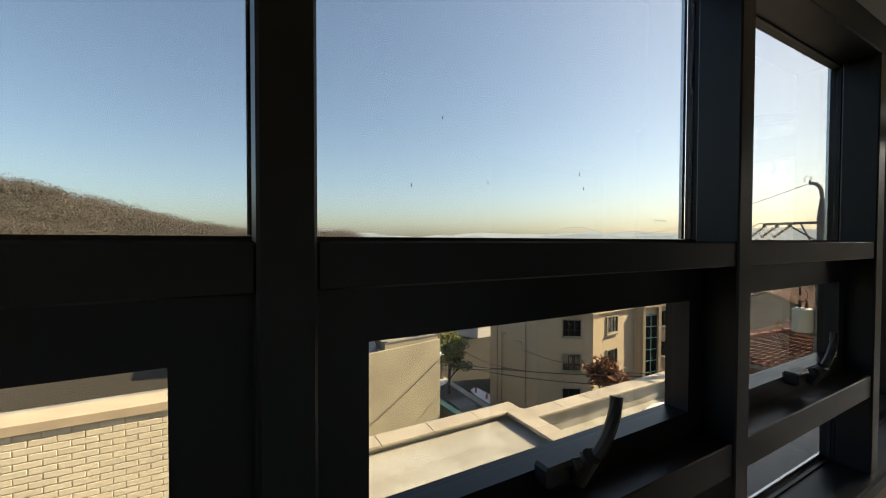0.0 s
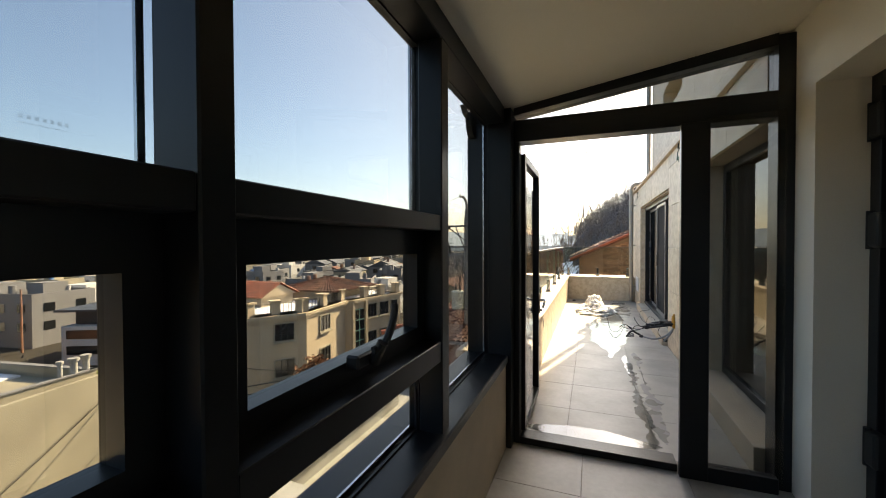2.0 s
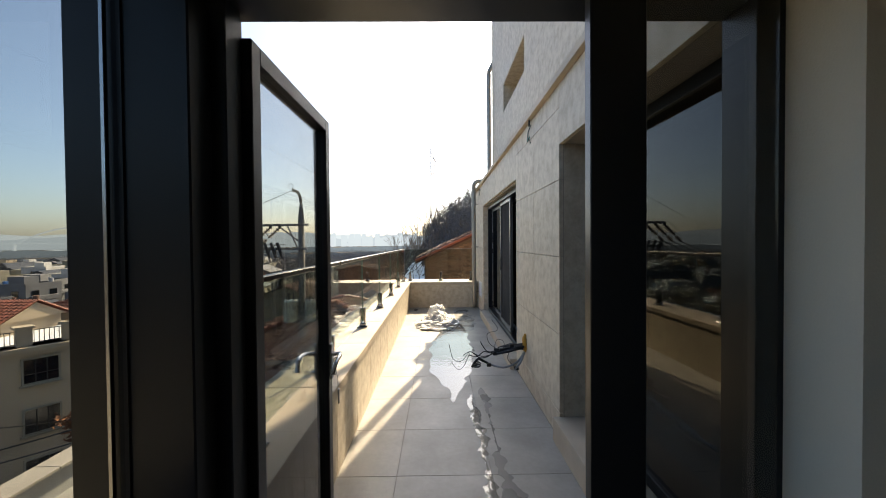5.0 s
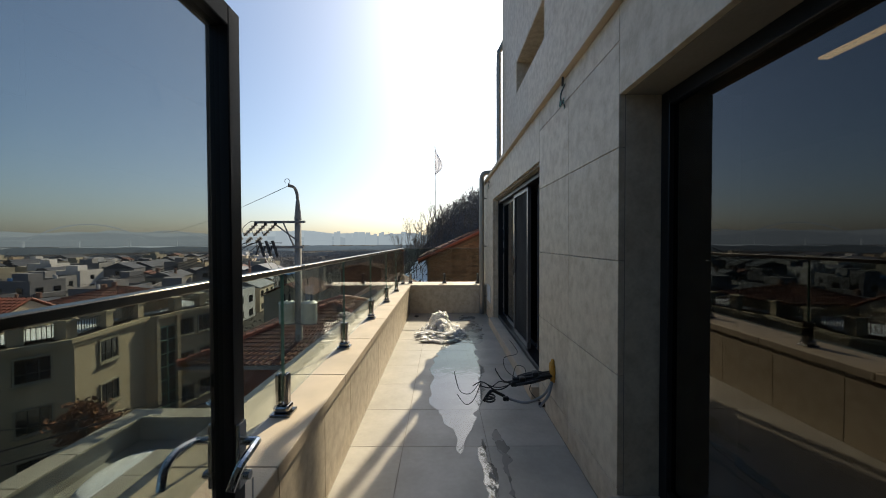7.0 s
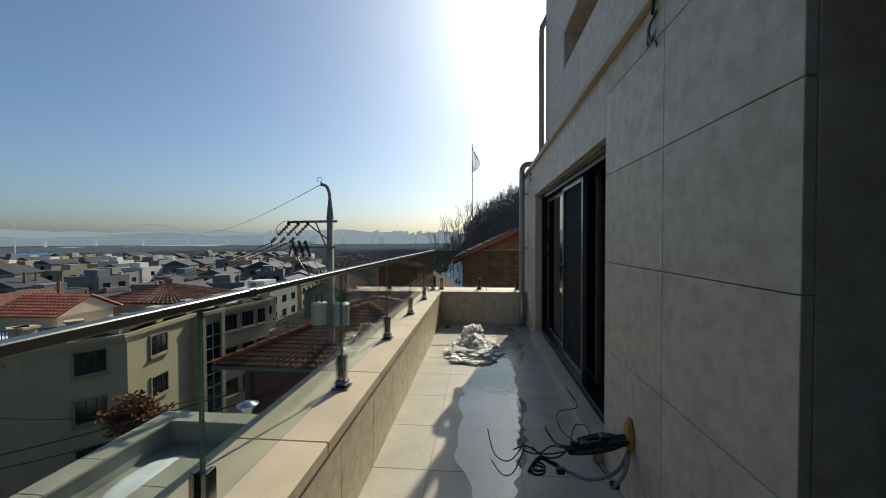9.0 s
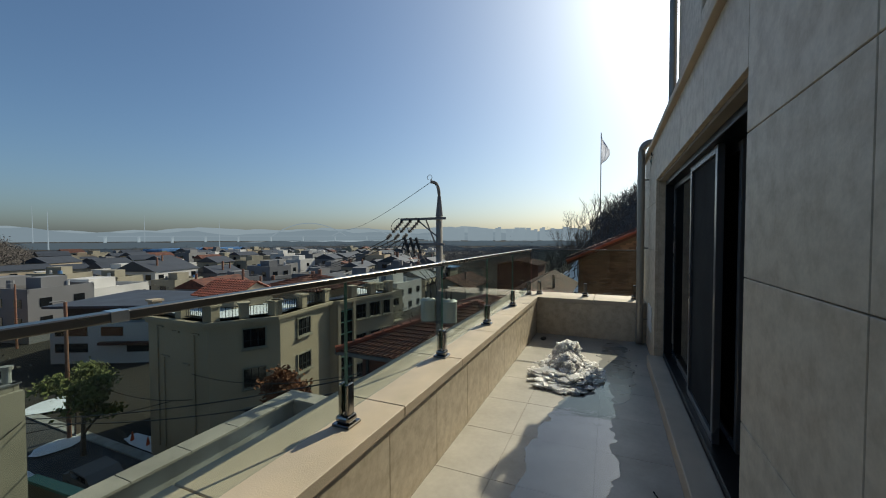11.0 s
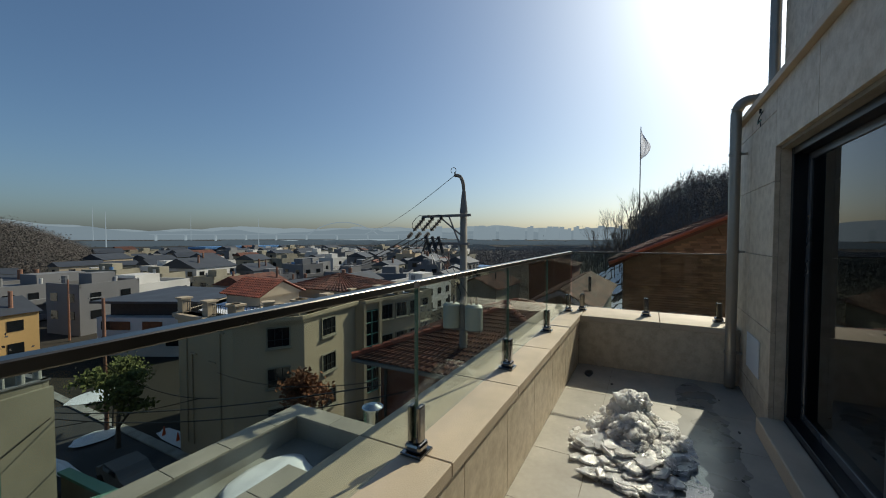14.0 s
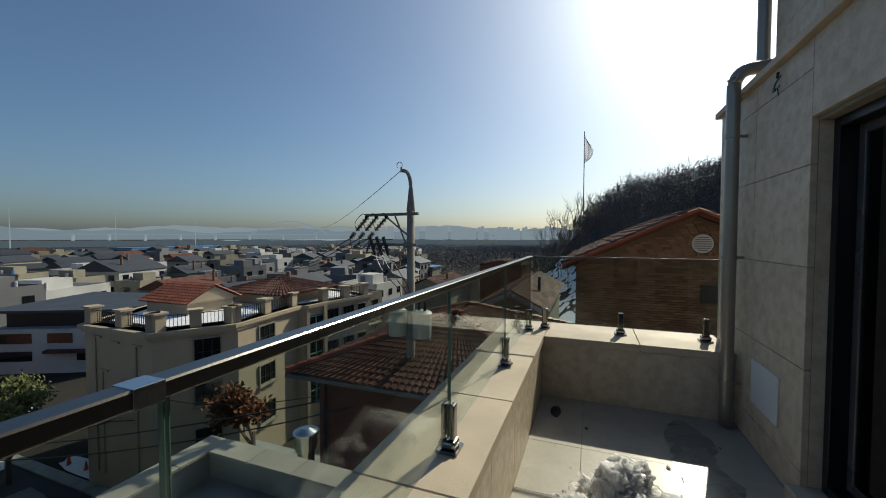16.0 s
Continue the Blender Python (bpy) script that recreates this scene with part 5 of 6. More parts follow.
# the white house with dark bands and a seamed metal roof
wh = thing("white_house", 34, 58, G, "white house with dark band windows and dark metal roof", "house")
part("wall", prism(bmesh.new(), [(28.5, 62), (34.2, 50.5), (46, 52), (42, 68)], G, -9.0), M_WHITE, wh)
part("upper_wall", prism(bmesh.new(), [(30, 62), (35.4, 52.2), (45, 53), (41, 67)], -9.0, -7.2), M_IRON, wh)
part("roof", prism(bmesh.new(), [(28.0, 62.5), (34.4, 50.0), (46, 52), (42, 69)], -7.2, -6.9), M_METALROOF, wh)
m, L = along((28.5, 62), (34.2, 50.5))
for z, u0, u1 in ((-10.6, 0.6, 4.4), (-10.6, 6.0, 8.6), (-12.6, 0.6, 4.4), (-12.6, 9, 12)):
    part("band_window", wall_box(m, u0, u1, 0.0, 0.05, z, z + 1.1), M_WINDOW, wh)
part("porch_roof", prism(bmesh.new(), [(30.5, 56.2), (33.0, 51.0), (34.0, 51.6), (31.5, 57)], -11.6, -11.3), M_ROOFB, wh)
fixed = [(46, 92, 14, 12, -8.5, 20, M_WHITE, "flat"), (36, 104, 20, 12, -8.0, 12, M_GREYW, "flat"), (70, 112, 14, 12, -7.2, 15, M_WHITE, M_METALROOF),
         (20, 72, 9, 8, -8.2, 10, M_YELLOW, M_METALROOF), (10, 60, 10, 8, -8.0, 8, M_ORANGE, M_ROOF), (3, 56, 9, 9, -8.4, 6, M_TAN, "flat"), (-4, 66, 12, 9, -7.6, 6, M_WHITE, "flat"),
         (16, 92, 12, 9, -8.6, 14, M_WHITE, "flat"), (62, 78, 12, 9, -9.0, 10, M_GREYW, M_ROOFB), (56, 48, 9, 8, -8.8, -8, M_GREYW, "flat"), (66, 40, 8, 7, -9.2, -8, M_TAN, "flat"), (76, 60, 10, 8, -8.8, 0, M_WHITE, M_METALROOF), (90, 74, 12, 9, -9.0, 5, M_GREYW, "flat")]
for x, y, w, d, top, turn, mw, rf in fixed:
    spots.append((x, y, max(w, d)))
    town_house(x, y, w, d, top, turn, mw, rf, rnd, 3)
tries = 0
while len(spots) < 215 and tries < 6000:
    tries += 1
    a, r = radians(rnd.uniform(24, 104)), 88 + 228 * rnd.random() ** 0.8
    x, y = r * math.cos(a), r * math.sin(a)
    if any(math.hypot(x - s[0], y - s[1]) < 7.5 + s[2] * 0.5 for s in spots) or ground_z(x, y) > -12.5 or (25 < x < 50 and 15 < y < 75):
        continue
    w, d = rnd.uniform(6.5, 12.5), rnd.uniform(6, 9.5)
    spots.append((x, y, max(w, d)))
    town_house(x, y, w, d, rnd.uniform(-9.4, -6.4), rnd.uniform(-10, 25), rnd.choice(palette), rnd.choice(["flat", "flat", "flat", "flat", M_METALROOF, M_METALROOF, M_METALROOF, M_ROOFB]), rnd, 2)
bm = bmesh.new()
cents = []
while len(cents) < 1500:
    a, r = radians(rnd.uniform(14, 100)), 60 + 230 * rnd.random() ** 0.8
    x, y = r * math.cos(a), r * math.sin(a)
    if any(abs(x - q[0]) < q[2] * 0.8 and abs(y - q[1]) < q[2] * 0.8 for q in spots) or (25 < x < 50 and 15 < y < 75):
        continue
    cents.append(Vector((x, y, ground_z(x, y) + rnd.uniform(0.5, 4.0))))
leaf_cloud(bm, cents, 42, 1.0, 0.20, rnd)
tagged(new("town_trees", raw_mesh("town_trees", bm, M_SCRUB)), "bare winter trees and hedges between the houses", "trees", kind="stuff")
bs = thing("blue_warehouse", 134, 55, G, "long low shed with a blue sheet roof", "shed")
part("wall", bb(130, 138, 51, 59, G, -9.5), M_TAN, bs)
part("roof", bb(129.5, 138.5, 50.5, 59.5, -9.5, -9.1), M_BLUE, bs)
bs = thing("blue_warehouse", 220, 270, G, "very long warehouse with a blue roof", "shed")
part("wall", bb(150, 215, 245, 262, G, -7), M_GREYW, bs)
part("roof", bb(149, 216, 244, 263, -7, -5.6), M_BLUE, bs)

# cars and cones in the street
def car(x, y, z, turn, body_mat, label):
    c_ = thing("parked_car", x, y, z, label, "car", "parked cars")
    m_ = pose(x, y, z, 0, 0, turn)
    b_ = bmesh.new()
    prof = [(-2.1, 0.35), (-2.15, 0.75), (-1.9, 0.95), (-1.2, 1.02), (-0.6, 1.42), (0.9, 1.45), (1.6, 1.0), (2.1, 0.9), (2.15, 0.4)]
    L_ = [b_.verts.new(m_ @ Vector((px_, -0.85, pz_))) for px_, pz_ in prof]
    R_ = [b_.verts.new(m_ @ Vector((px_, 0.85, pz_))) for px_, pz_ in prof]
    b_.faces.new(L_)
    b_.faces.new(R_[::-1])
    for i in range(len(prof)):
        j = (i + 1) % len(prof)
        b_.faces.new((L_[i], L_[j], R_[j], R_[i]))
    part("body", b_, body_mat, c_)
    part("side_window", wall_box(m_, -0.7, 1.0, -0.87, 0.87, 1.03, 1.34), M_WINDOW, c_)
    for wx in (-1.35, 1.35):
        for wy in (-0.86, 0.86):
            b_ = bmesh.new()
            rod(b_, m_ @ Vector((wx, wy - 0.1, 0.32)), m_ @ Vector((wx, wy + 0.1, 0.32)), 0.32, 14)
            part("wheel", b_, M_TYRE, c_)


car(20.0, 14.2, G + 3.4, 60, M_CAR, "white parked car beside the tiled house")
car(17.5, 28.0, G + 0.06, 88, M_GREYW, "grey parked car at the kerb of the street")
solid("yard", bb(18.0, 24, 10.2, 18.5, G, G + 3.4), M_CONC, "raised concrete yard beside the tiled house", "yard", "structure")
for k in range(3):
    x, y = 21.6, 28.4 + 1.9 * k
    c_ = thing("traffic_cone", x, y, G + 0.16, "orange traffic cone standing by the street snow", "traffic cone", "traffic cones")
    bm = bmesh.new()
    rod(bm, (x, y, G + 0.2), (x, y, G + 0.9), 0.15, 12, 0.03)
    part("cone", bm, M_CONE, c_)
    part("base", bb(x - 0.2, x + 0.2, y - 0.2, y + 0.2, G + 0.16, G + 0.2), M_CONE, c_)
bm = bmesh.new()
for x, y, sx, sy in ((21.9, 30.5, 0.8, 3.2), (19.0, 36.5, 1.6, 1.2), (23, 46, 3, 2), (16.2, 33, 0.5, 3.0)):
    ring_ = [bm.verts.new((x + sx * math.cos(k * 0.45) * rnd.uniform(0.8, 1.1), y + sy * math.sin(k * 0.45) * rnd.uniform(0.8, 1.1), G + 0.2)) for k in range(14)]
    top_ = bm.verts.new((x, y, G + 0.42))
    for k in range(14):
        bm.faces.new((ring_[k], ring_[(k + 1) % 14], top_))
tagged(new("street_snow", raw_mesh("street_snow", bm, M_SNOW)), "banks of swept snow along the street", "snow", kind="stuff")

M_FLAG = bpy.data.materials.new("flag_cloth")
M_FLAG.use_nodes = True
ft = M_FLAG.node_tree
tl = ft.nodes.new("ShaderNodeBsdfTranslucent")
tl.inputs[0].default_value = (0.45, 0.47, 0.55, 1)
ft.links.new(tl.outputs[0], ft.nodes["Material Output"].inputs[0])
# flag on a tall mast on the hill
fx, fy = 118.0, 1.9
fg = thing("flagpole", fx, fy, -6, "tall slim flagpole with a pale flag on the hill", "flagpole")
bm = bmesh.new()
rod(bm, (fx, fy, -12), (fx, fy, 29.6), 0.16, 8, 0.10)
part("mast", bm, M_GREYW, fg)
bm = bmesh.new()
fl = []
for i in range(10):
    u = i / 9
    w = 2.5 * math.sin(math.pi * min(1, 0.06 + 0.94 * u)) ** 0.8 * (0.75 + 0.25 * u)
    fl.append([bm.verts.new((fx + 0.35 * math.sin(1.7 * j + 3 * u), fy - 0.12 - w * j / 5, 28.8 - 7.6 * u - 0.35 * j * (1 - u))) for j in range(6)])
for i in range(9):
    for j in range(5):
        bm.faces.new((fl[i][j], fl[i + 1][j], fl[i + 1][j + 1], fl[i][j + 1]))
part("flag", bm, M_FLAG, fg)

# -- the far distance: glowing colours, paler farther off, stand for haze --
def ridge_line(name, r, a0, a1, base, amp, seed, color, strength, freq=9.0, z0=G - 2):
    b_ = bmesh.new()
    n_ = 160
    lo, hi = [], []
    for k in range(n_ + 1):
        a = radians(a0 + (a1 - a0) * k / n_)
        hgt = base + amp * (noise.noise((a * freq, seed, 0)) + 0.5 * noise.noise((a * freq * 4, seed, 3)) + 0.22 * noise.noise((a * freq * 30, seed, 7)))
        lo.append(b_.verts.new((r * math.cos(a), r * math.sin(a), z0)))
        hi.append(b_.verts.new((r * math.cos(a), r * math.sin(a), max(z0 + 0.5, hgt))))
    for k in range(n_):
        b_.faces.new((lo[k], lo[k + 1], hi[k + 1], hi[k]))
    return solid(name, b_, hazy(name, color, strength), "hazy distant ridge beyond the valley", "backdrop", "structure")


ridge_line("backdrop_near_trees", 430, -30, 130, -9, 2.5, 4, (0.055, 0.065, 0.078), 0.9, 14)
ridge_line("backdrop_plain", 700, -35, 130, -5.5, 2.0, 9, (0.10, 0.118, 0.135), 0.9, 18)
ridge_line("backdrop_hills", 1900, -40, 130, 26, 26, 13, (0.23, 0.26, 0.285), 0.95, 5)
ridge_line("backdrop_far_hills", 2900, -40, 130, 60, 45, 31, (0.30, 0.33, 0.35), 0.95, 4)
M_TOWERS = hazy("tower_haze", (0.27, 0.30, 0.325), 0.95)
bm = bmesh.new()
for _ in range(70):
    a = radians(rnd.choice([rnd.gauss(8, 4), rnd.gauss(20, 3), rnd.uniform(-5, 30)]))
    r = rnd.uniform(1700, 1880)
    w = rnd.uniform(12, 30)
    box(bm, -w / 2, w / 2, -8, 8, G, rnd.uniform(22, 50), pose(r * math.cos(a), r * math.sin(a), 0, 0, 0, math.degrees(a) - 90))
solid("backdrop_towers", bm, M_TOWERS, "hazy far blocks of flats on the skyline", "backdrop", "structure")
# river and the arched bridge, their haze put in as flat glow
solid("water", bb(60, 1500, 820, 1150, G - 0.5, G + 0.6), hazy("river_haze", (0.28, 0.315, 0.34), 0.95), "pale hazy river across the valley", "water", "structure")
br = thing("arch_bridge", 700, 500, G, "far white bridge with arches over the river, in painted haze", "bridge", kind="structure")
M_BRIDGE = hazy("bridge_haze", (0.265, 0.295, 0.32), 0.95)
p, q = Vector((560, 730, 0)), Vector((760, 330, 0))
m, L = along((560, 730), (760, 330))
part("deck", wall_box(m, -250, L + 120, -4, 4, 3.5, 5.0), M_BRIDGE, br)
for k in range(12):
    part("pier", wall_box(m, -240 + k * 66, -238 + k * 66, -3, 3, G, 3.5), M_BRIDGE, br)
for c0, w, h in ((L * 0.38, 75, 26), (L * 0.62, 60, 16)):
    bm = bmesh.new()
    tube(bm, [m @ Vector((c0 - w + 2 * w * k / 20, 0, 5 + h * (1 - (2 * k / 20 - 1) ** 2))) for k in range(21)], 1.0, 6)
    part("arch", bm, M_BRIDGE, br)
for x, y, h in ((330, 900, 55), (480, 860, 48), (250, 640, 34), (420, 560, 30)):
    bm = bmesh.new()
    rod(bm, (x, y, G), (x, y, h), 0.8, 5, 0.2)
    solid("far_pylon", bm, M_TOWERS, "hazy far mast standing in the valley", "mast", group="far masts")

# ---- terrace things ----
# snow heap: chunks of old snow behind, layered plates of clear ice in front
rnd = random.Random(5)
SX, SY = 8.98, -0.14
heap = thing("snow_heap", SX, SY, 0, "heap of shovelled dirty snow and ice chunks on the terrace floor", "snow heap")
M_OLDSNOW = mat("old_snow", (0.93, 0.92, 0.90), 0.5, 0, 0.08, 14, 200, 1.2, second=(0.74, 0.68, 0.60), spread=1.0, island=0.08)
M_ICE = mat("dirty_ice", (0.94, 0.93, 0.90), 0.22, 0, 0.08, 12, 70, 0.6, second=(0.80, 0.74, 0.66), spread=0.9, island=0.10)
M_ICE.node_tree.nodes["Principled BSDF"].inputs["Transmission Weight"].default_value = 0.1
snowy(M_OLDSNOW, 1.0, 0.06)
snowy(M_ICE, 1.0, 0.08)


def crag(c, s, seed, turn, cuts=5):
    """A broken block of snow: lumpy, with chopped faces."""
    b_ = bmesh.new()
    bmesh.ops.create_cube(b_, size=2)
    bmesh.ops.subdivide_edges(b_, edges=list(b_.edges), cuts=cuts, use_grid_fill=True)
    m_ = pose(*c, turn[0], turn[1], turn[2])
    for v in b_.verts:
        q = v.co.normalized() * 1.15
        w = v.co.lerp(q, 0.5)
        w *= 1 + 0.34 * noise.noise(w * 1.4 + Vector((seed, 0, 0))) + 0.24 * noise.noise(w * 3.6 + Vector((0, seed, 0))) + 0.16 * noise.noise(w * 9 + Vector((0, 0, seed)))
        v.co = m_ @ Vector((w.x * s[0], w.y * s[1], w.z * s[2]))
        v.co.z = max(v.co.z, 0.002)
    return b_


def lump(bm, c, s, seed):
    b_ = bmesh.new()
    bmesh.ops.create_icosphere(b_, subdivisions=3, radius=1)
    for v in b_.verts:
        k = 1 + 0.30 * noise.noise(v.co * 1.6 + Vector((seed, 0, 0))) + 0.16 * noise.noise(v.co * 4.5 + Vector((0, seed, 0))) + 0.06 * noise.noise(v.co * 12)
        v.co = Vector(c) + Vector((v.co.x * s[0], v.co.y * s[1], v.co.z * s[2])) * k
        v.co.z = max(v.co.z, 0.002)
    me_ = bpy.data.meshes.new("tmp")
    b_.to_mesh(me_)
    b_.free()
    bm.from_mesh(me_)
    bpy.data.meshes.remove(me_)


def heap_height(x, y):
    """Height of the heap's body: a steep peak behind, a ridge running forward, a low skirt."""
    peak = 0.27 * math.exp(-((x - 9.14) / 0.18) ** 2 - ((y + 0.13) / 0.13) ** 2)
    ridge = 0.17 * math.exp(-((x - 8.92) / 0.24) ** 2 - ((y + 0.14) / 0.16) ** 2)
    skirt = 0.09 * math.exp(-((x - 8.98) / 0.42) ** 2 - ((y + 0.17) / 0.30) ** 2)
    return max(peak, ridge, skirt)


bm = bmesh.new()
n = 44
grid = []
for i in range(n + 1):
    for j in range(n + 1):
        x, y = 8.36 + 1.12 * i / n, -0.54 + 0.82 * j / n
        h = heap_height(x, y) * (0.92 + 0.5 * noise.noise((x * 9, y * 9, 3))) + 0.022 * noise.noise((x * 26, y * 26, 1)) - 0.018
        grid.append(bm.verts.new((x, y, max(-0.004, h))))
for i in range(n):
    for j in range(n):
        q = i * (n + 1) + j
        bm.faces.new((grid[q], grid[q + n + 1], grid[q + n + 2], grid[q + 1]))
part("mound", bm, M_OLDSNOW, heap, smooth=True)
k = made = 0
while made < 130:
    x, y = rnd.uniform(8.62, 9.40), rnd.uniform(-0.46, 0.14)
    h = heap_height(x, y)
    if h < rnd.uniform(0.02, 0.16):
        continue
    s = rnd.uniform(0.022, 0.034) + 0.14 * h * rnd.random()
    part("snow_lump", crag((x, y, h * 0.92), (s * rnd.uniform(0.8, 1.5), s * rnd.uniform(0.8, 1.4), s * rnd.uniform(0.7, 1.2)), made, (rnd.uniform(-40, 40), rnd.uniform(-40, 40), rnd.uniform(0, 360))), M_OLDSNOW if rnd.random() < 0.8 else M_ICE, heap, smooth=made % 3 > 0)
    made += 1


def ice_plate(x, y, z, w, h, tilt):
    """A broken plate of ice with an uneven rim."""
    b_ = bmesh.new()
    m_ = pose(x, y, z, rnd.uniform(-tilt, tilt), rnd.uniform(-tilt, tilt), rnd.uniform(0, 180))
    c_ = rnd.choice([7, 8, 9])
    lo_, hi_ = [], []
    for i in range(c_):
        t_ = 6.283 * i / c_ + rnd.uniform(-0.25, 0.25)
        q = rnd.uniform(0.65, 1.2) * w
        lo_.append(b_.verts.new(m_ @ Vector((q * math.cos(t_), 0.6 * q * math.sin(t_), -h * rnd.uniform(0.7, 1.2)))))
        hi_.append(b_.verts.new(m_ @ Vector((0.88 * q * math.cos(t_), 0.52 * q * math.sin(t_), h * rnd.uniform(0.6, 1.3)))))
    for v in lo_ + hi_:
        v.co.z = max(v.co.z, 0.001)
    mid_ = b_.verts.new(m_ @ Vector((0, 0, h)))
    for i in range(c_):
        j = (i + 1) % c_
        b_.faces.new((hi_[i], hi_[j], mid_))
        b_.faces.new((lo_[i], lo_[j], hi_[j], hi_[i]))
    b_.faces.new(lo_[::-1])
    part("ice_plate", b_, M_ICE, heap)


for k in range(120):
    a, r = rnd.uniform(1.5, 4.9), rnd.uniform(0.35, 1.0)
    x, y = 8.78 + 0.42 * r * math.cos(a), -0.13 + 0.34 * r * math.sin(a)
    ice_plate(x, y, 0.010 + 0.075 * (1 - r) + rnd.uniform(0, 0.05) * (1.1 - r), rnd.uniform(0.05, 0.125), rnd.uniform(0.004, 0.008), 7)
for k in range(46):
    a, r = rnd.uniform(0, 6.28), rnd.uniform(0.8, 1.12)
    ice_plate(8.93 + 0.50 * r * math.cos(a), -0.14 + 0.36 * r * math.sin(a), 0.006, rnd.uniform(0.008, 0.035), rnd.uniform(0.003, 0.008), 20)

# meltwater on the tiles
M_WATER = glass("meltwater", (0.66, 0.67, 0.67), 0.03, 0.13)
wt = M_WATER.node_tree
ripple, lift, spot = wt.nodes.new("ShaderNodeTexNoise"), wt.nodes.new("ShaderNodeBump"), wt.nodes.new("ShaderNodeNewGeometry")
ripple.inputs["Scale"].default_value, ripple.inputs["Detail"].default_value = 9.0, 4
lift.inputs["Strength"].default_value, lift.inputs["Distance"].default_value = 0.25, 0.01
wt.links.new(spot.outputs["Position"], ripple.inputs["Vector"])
wt.links.new(ripple.outputs[0], lift.inputs["Height"])
wt.links.new(lift.outputs[0], wt.nodes["Glossy BSDF"].inputs["Normal"])


M_DAMP = mat("damp_tile", (0.20, 0.19, 0.17), 0.28, 0, 0.08, 5, 40, 0.04)


def puddle(x0, x1, mid, half, seed, label, n=220, material=M_WATER):
    """A thin sheet of water along x with a ragged edge; mid and half: its middle line and half width as functions of 0..1."""
    b_ = bmesh.new()
    left, right = [], []
    for k in range(n + 1):
        u = k / n
        x = x0 + (x1 - x0) * u
        j1 = 0.09 * noise.noise((x * 3.5, seed, 0)) + 0.045 * noise.noise((x * 11, seed, 1)) + 0.015 * noise.noise((x * 34, seed, 2))
        j2 = 0.09 * noise.noise((x * 3.1, seed, 5)) + 0.045 * noise.noise((x * 12, seed, 6)) + 0.015 * noise.noise((x * 31, seed, 7))
        env = math.sin(math.pi * min(1, max(0, u))) ** 0.35
        c, h = mid(u), half(u) * env
        left.append((x, c + max(0.004, h + j1 * env)))
        right.append((x, c - max(0.004, h + j2 * env)))
    lo = [b_.verts.new((x, y, 0.0005)) for x, y in left + right[::-1]]
    hi = [b_.verts.new((x, y, 0.0013 if material is M_DAMP else 0.0028)) for x, y in left + right[::-1]]
    for k in range(n):
        b_.faces.new((hi[k], hi[k + 1], hi[2 * n - k], hi[2 * n + 1 - k]))
    N_ = len(lo)
    for k in range(N_):
        b_.faces.new((lo[k], lo[(k + 1) % N_], hi[(k + 1) % N_], hi[k]))
    return solid("puddle", b_, material, label, "puddle")


puddle(5.62, 8.95, lambda u: -0.30 - 0.13 * u * u, lambda u: 0.06 + 0.20 * ss(0.0, 0.3, u), 2, "sheet of meltwater running from the snow heap over the tiles")
puddle(3.5, 5.8, lambda u: -0.475 + 0.02 * u, lambda u: 0.03 + 0.015 * math.sin(9 * u), 8, "narrow trickle of meltwater along a tile joint")
puddle(3.425, 3.68, lambda u: -0.08, lambda u: 0.36 - 0.08 * math.sin(8 * u), 12, "small puddle of meltwater at the sunroom threshold", 80)
puddle(3.62, 5.95, lambda u: -0.555 - 0.02 * u, lambda u: 0.035 + 0.03 * math.sin(6 * u + 1), 23, "dark damp stain beside the trickle of meltwater", 160, M_DAMP)
puddle(8.3, 10.45, lambda u: -0.62, lambda u: 0.17, 17, "dark damp patch on the tiles beside the snow heap", 160, M_DAMP)

# cable bundle out of the wall in yellow foam
M_FOAM = mat("yellow_foam", (0.55, 0.27, 0.03), 0.8, 0, 0.12, 20, 120, 0.5)
M_GREYCABLE = mat("grey_conduit", (0.28, 0.29, 0.30), 0.5, 0, 0.05)
M_BLUECABLE = mat("blue_cable", (0.03, 0.06, 0.22), 0.45, 0, 0.05)
KX, KY, KZ = 6.02, FACE_Y, 0.40
cb = thing("cable_bundle", KX, KY, KZ, "bundle of black cables and grey conduit hanging from a foam-sealed hole", "cables")
bm = bmesh.new()
bmesh.ops.create_icosphere(bm, subdivisions=3, radius=1)
for v in bm.verts:
    k = 1 + 0.35 * noise.noise(v.co * 2.2) + 0.15 * noise.noise(v.co * 6)
    v.co = Vector((KX + v.co.x * 0.05 * k, KY + abs(v.co.y) * 0.03 * k, KZ + 0.01 + v.co.z * 0.085 * k))
part("foam", bm, M_FOAM, cb, "yellow expanding foam", smooth=True)
o = Vector((KX, KY + 0.01, KZ - 0.02))
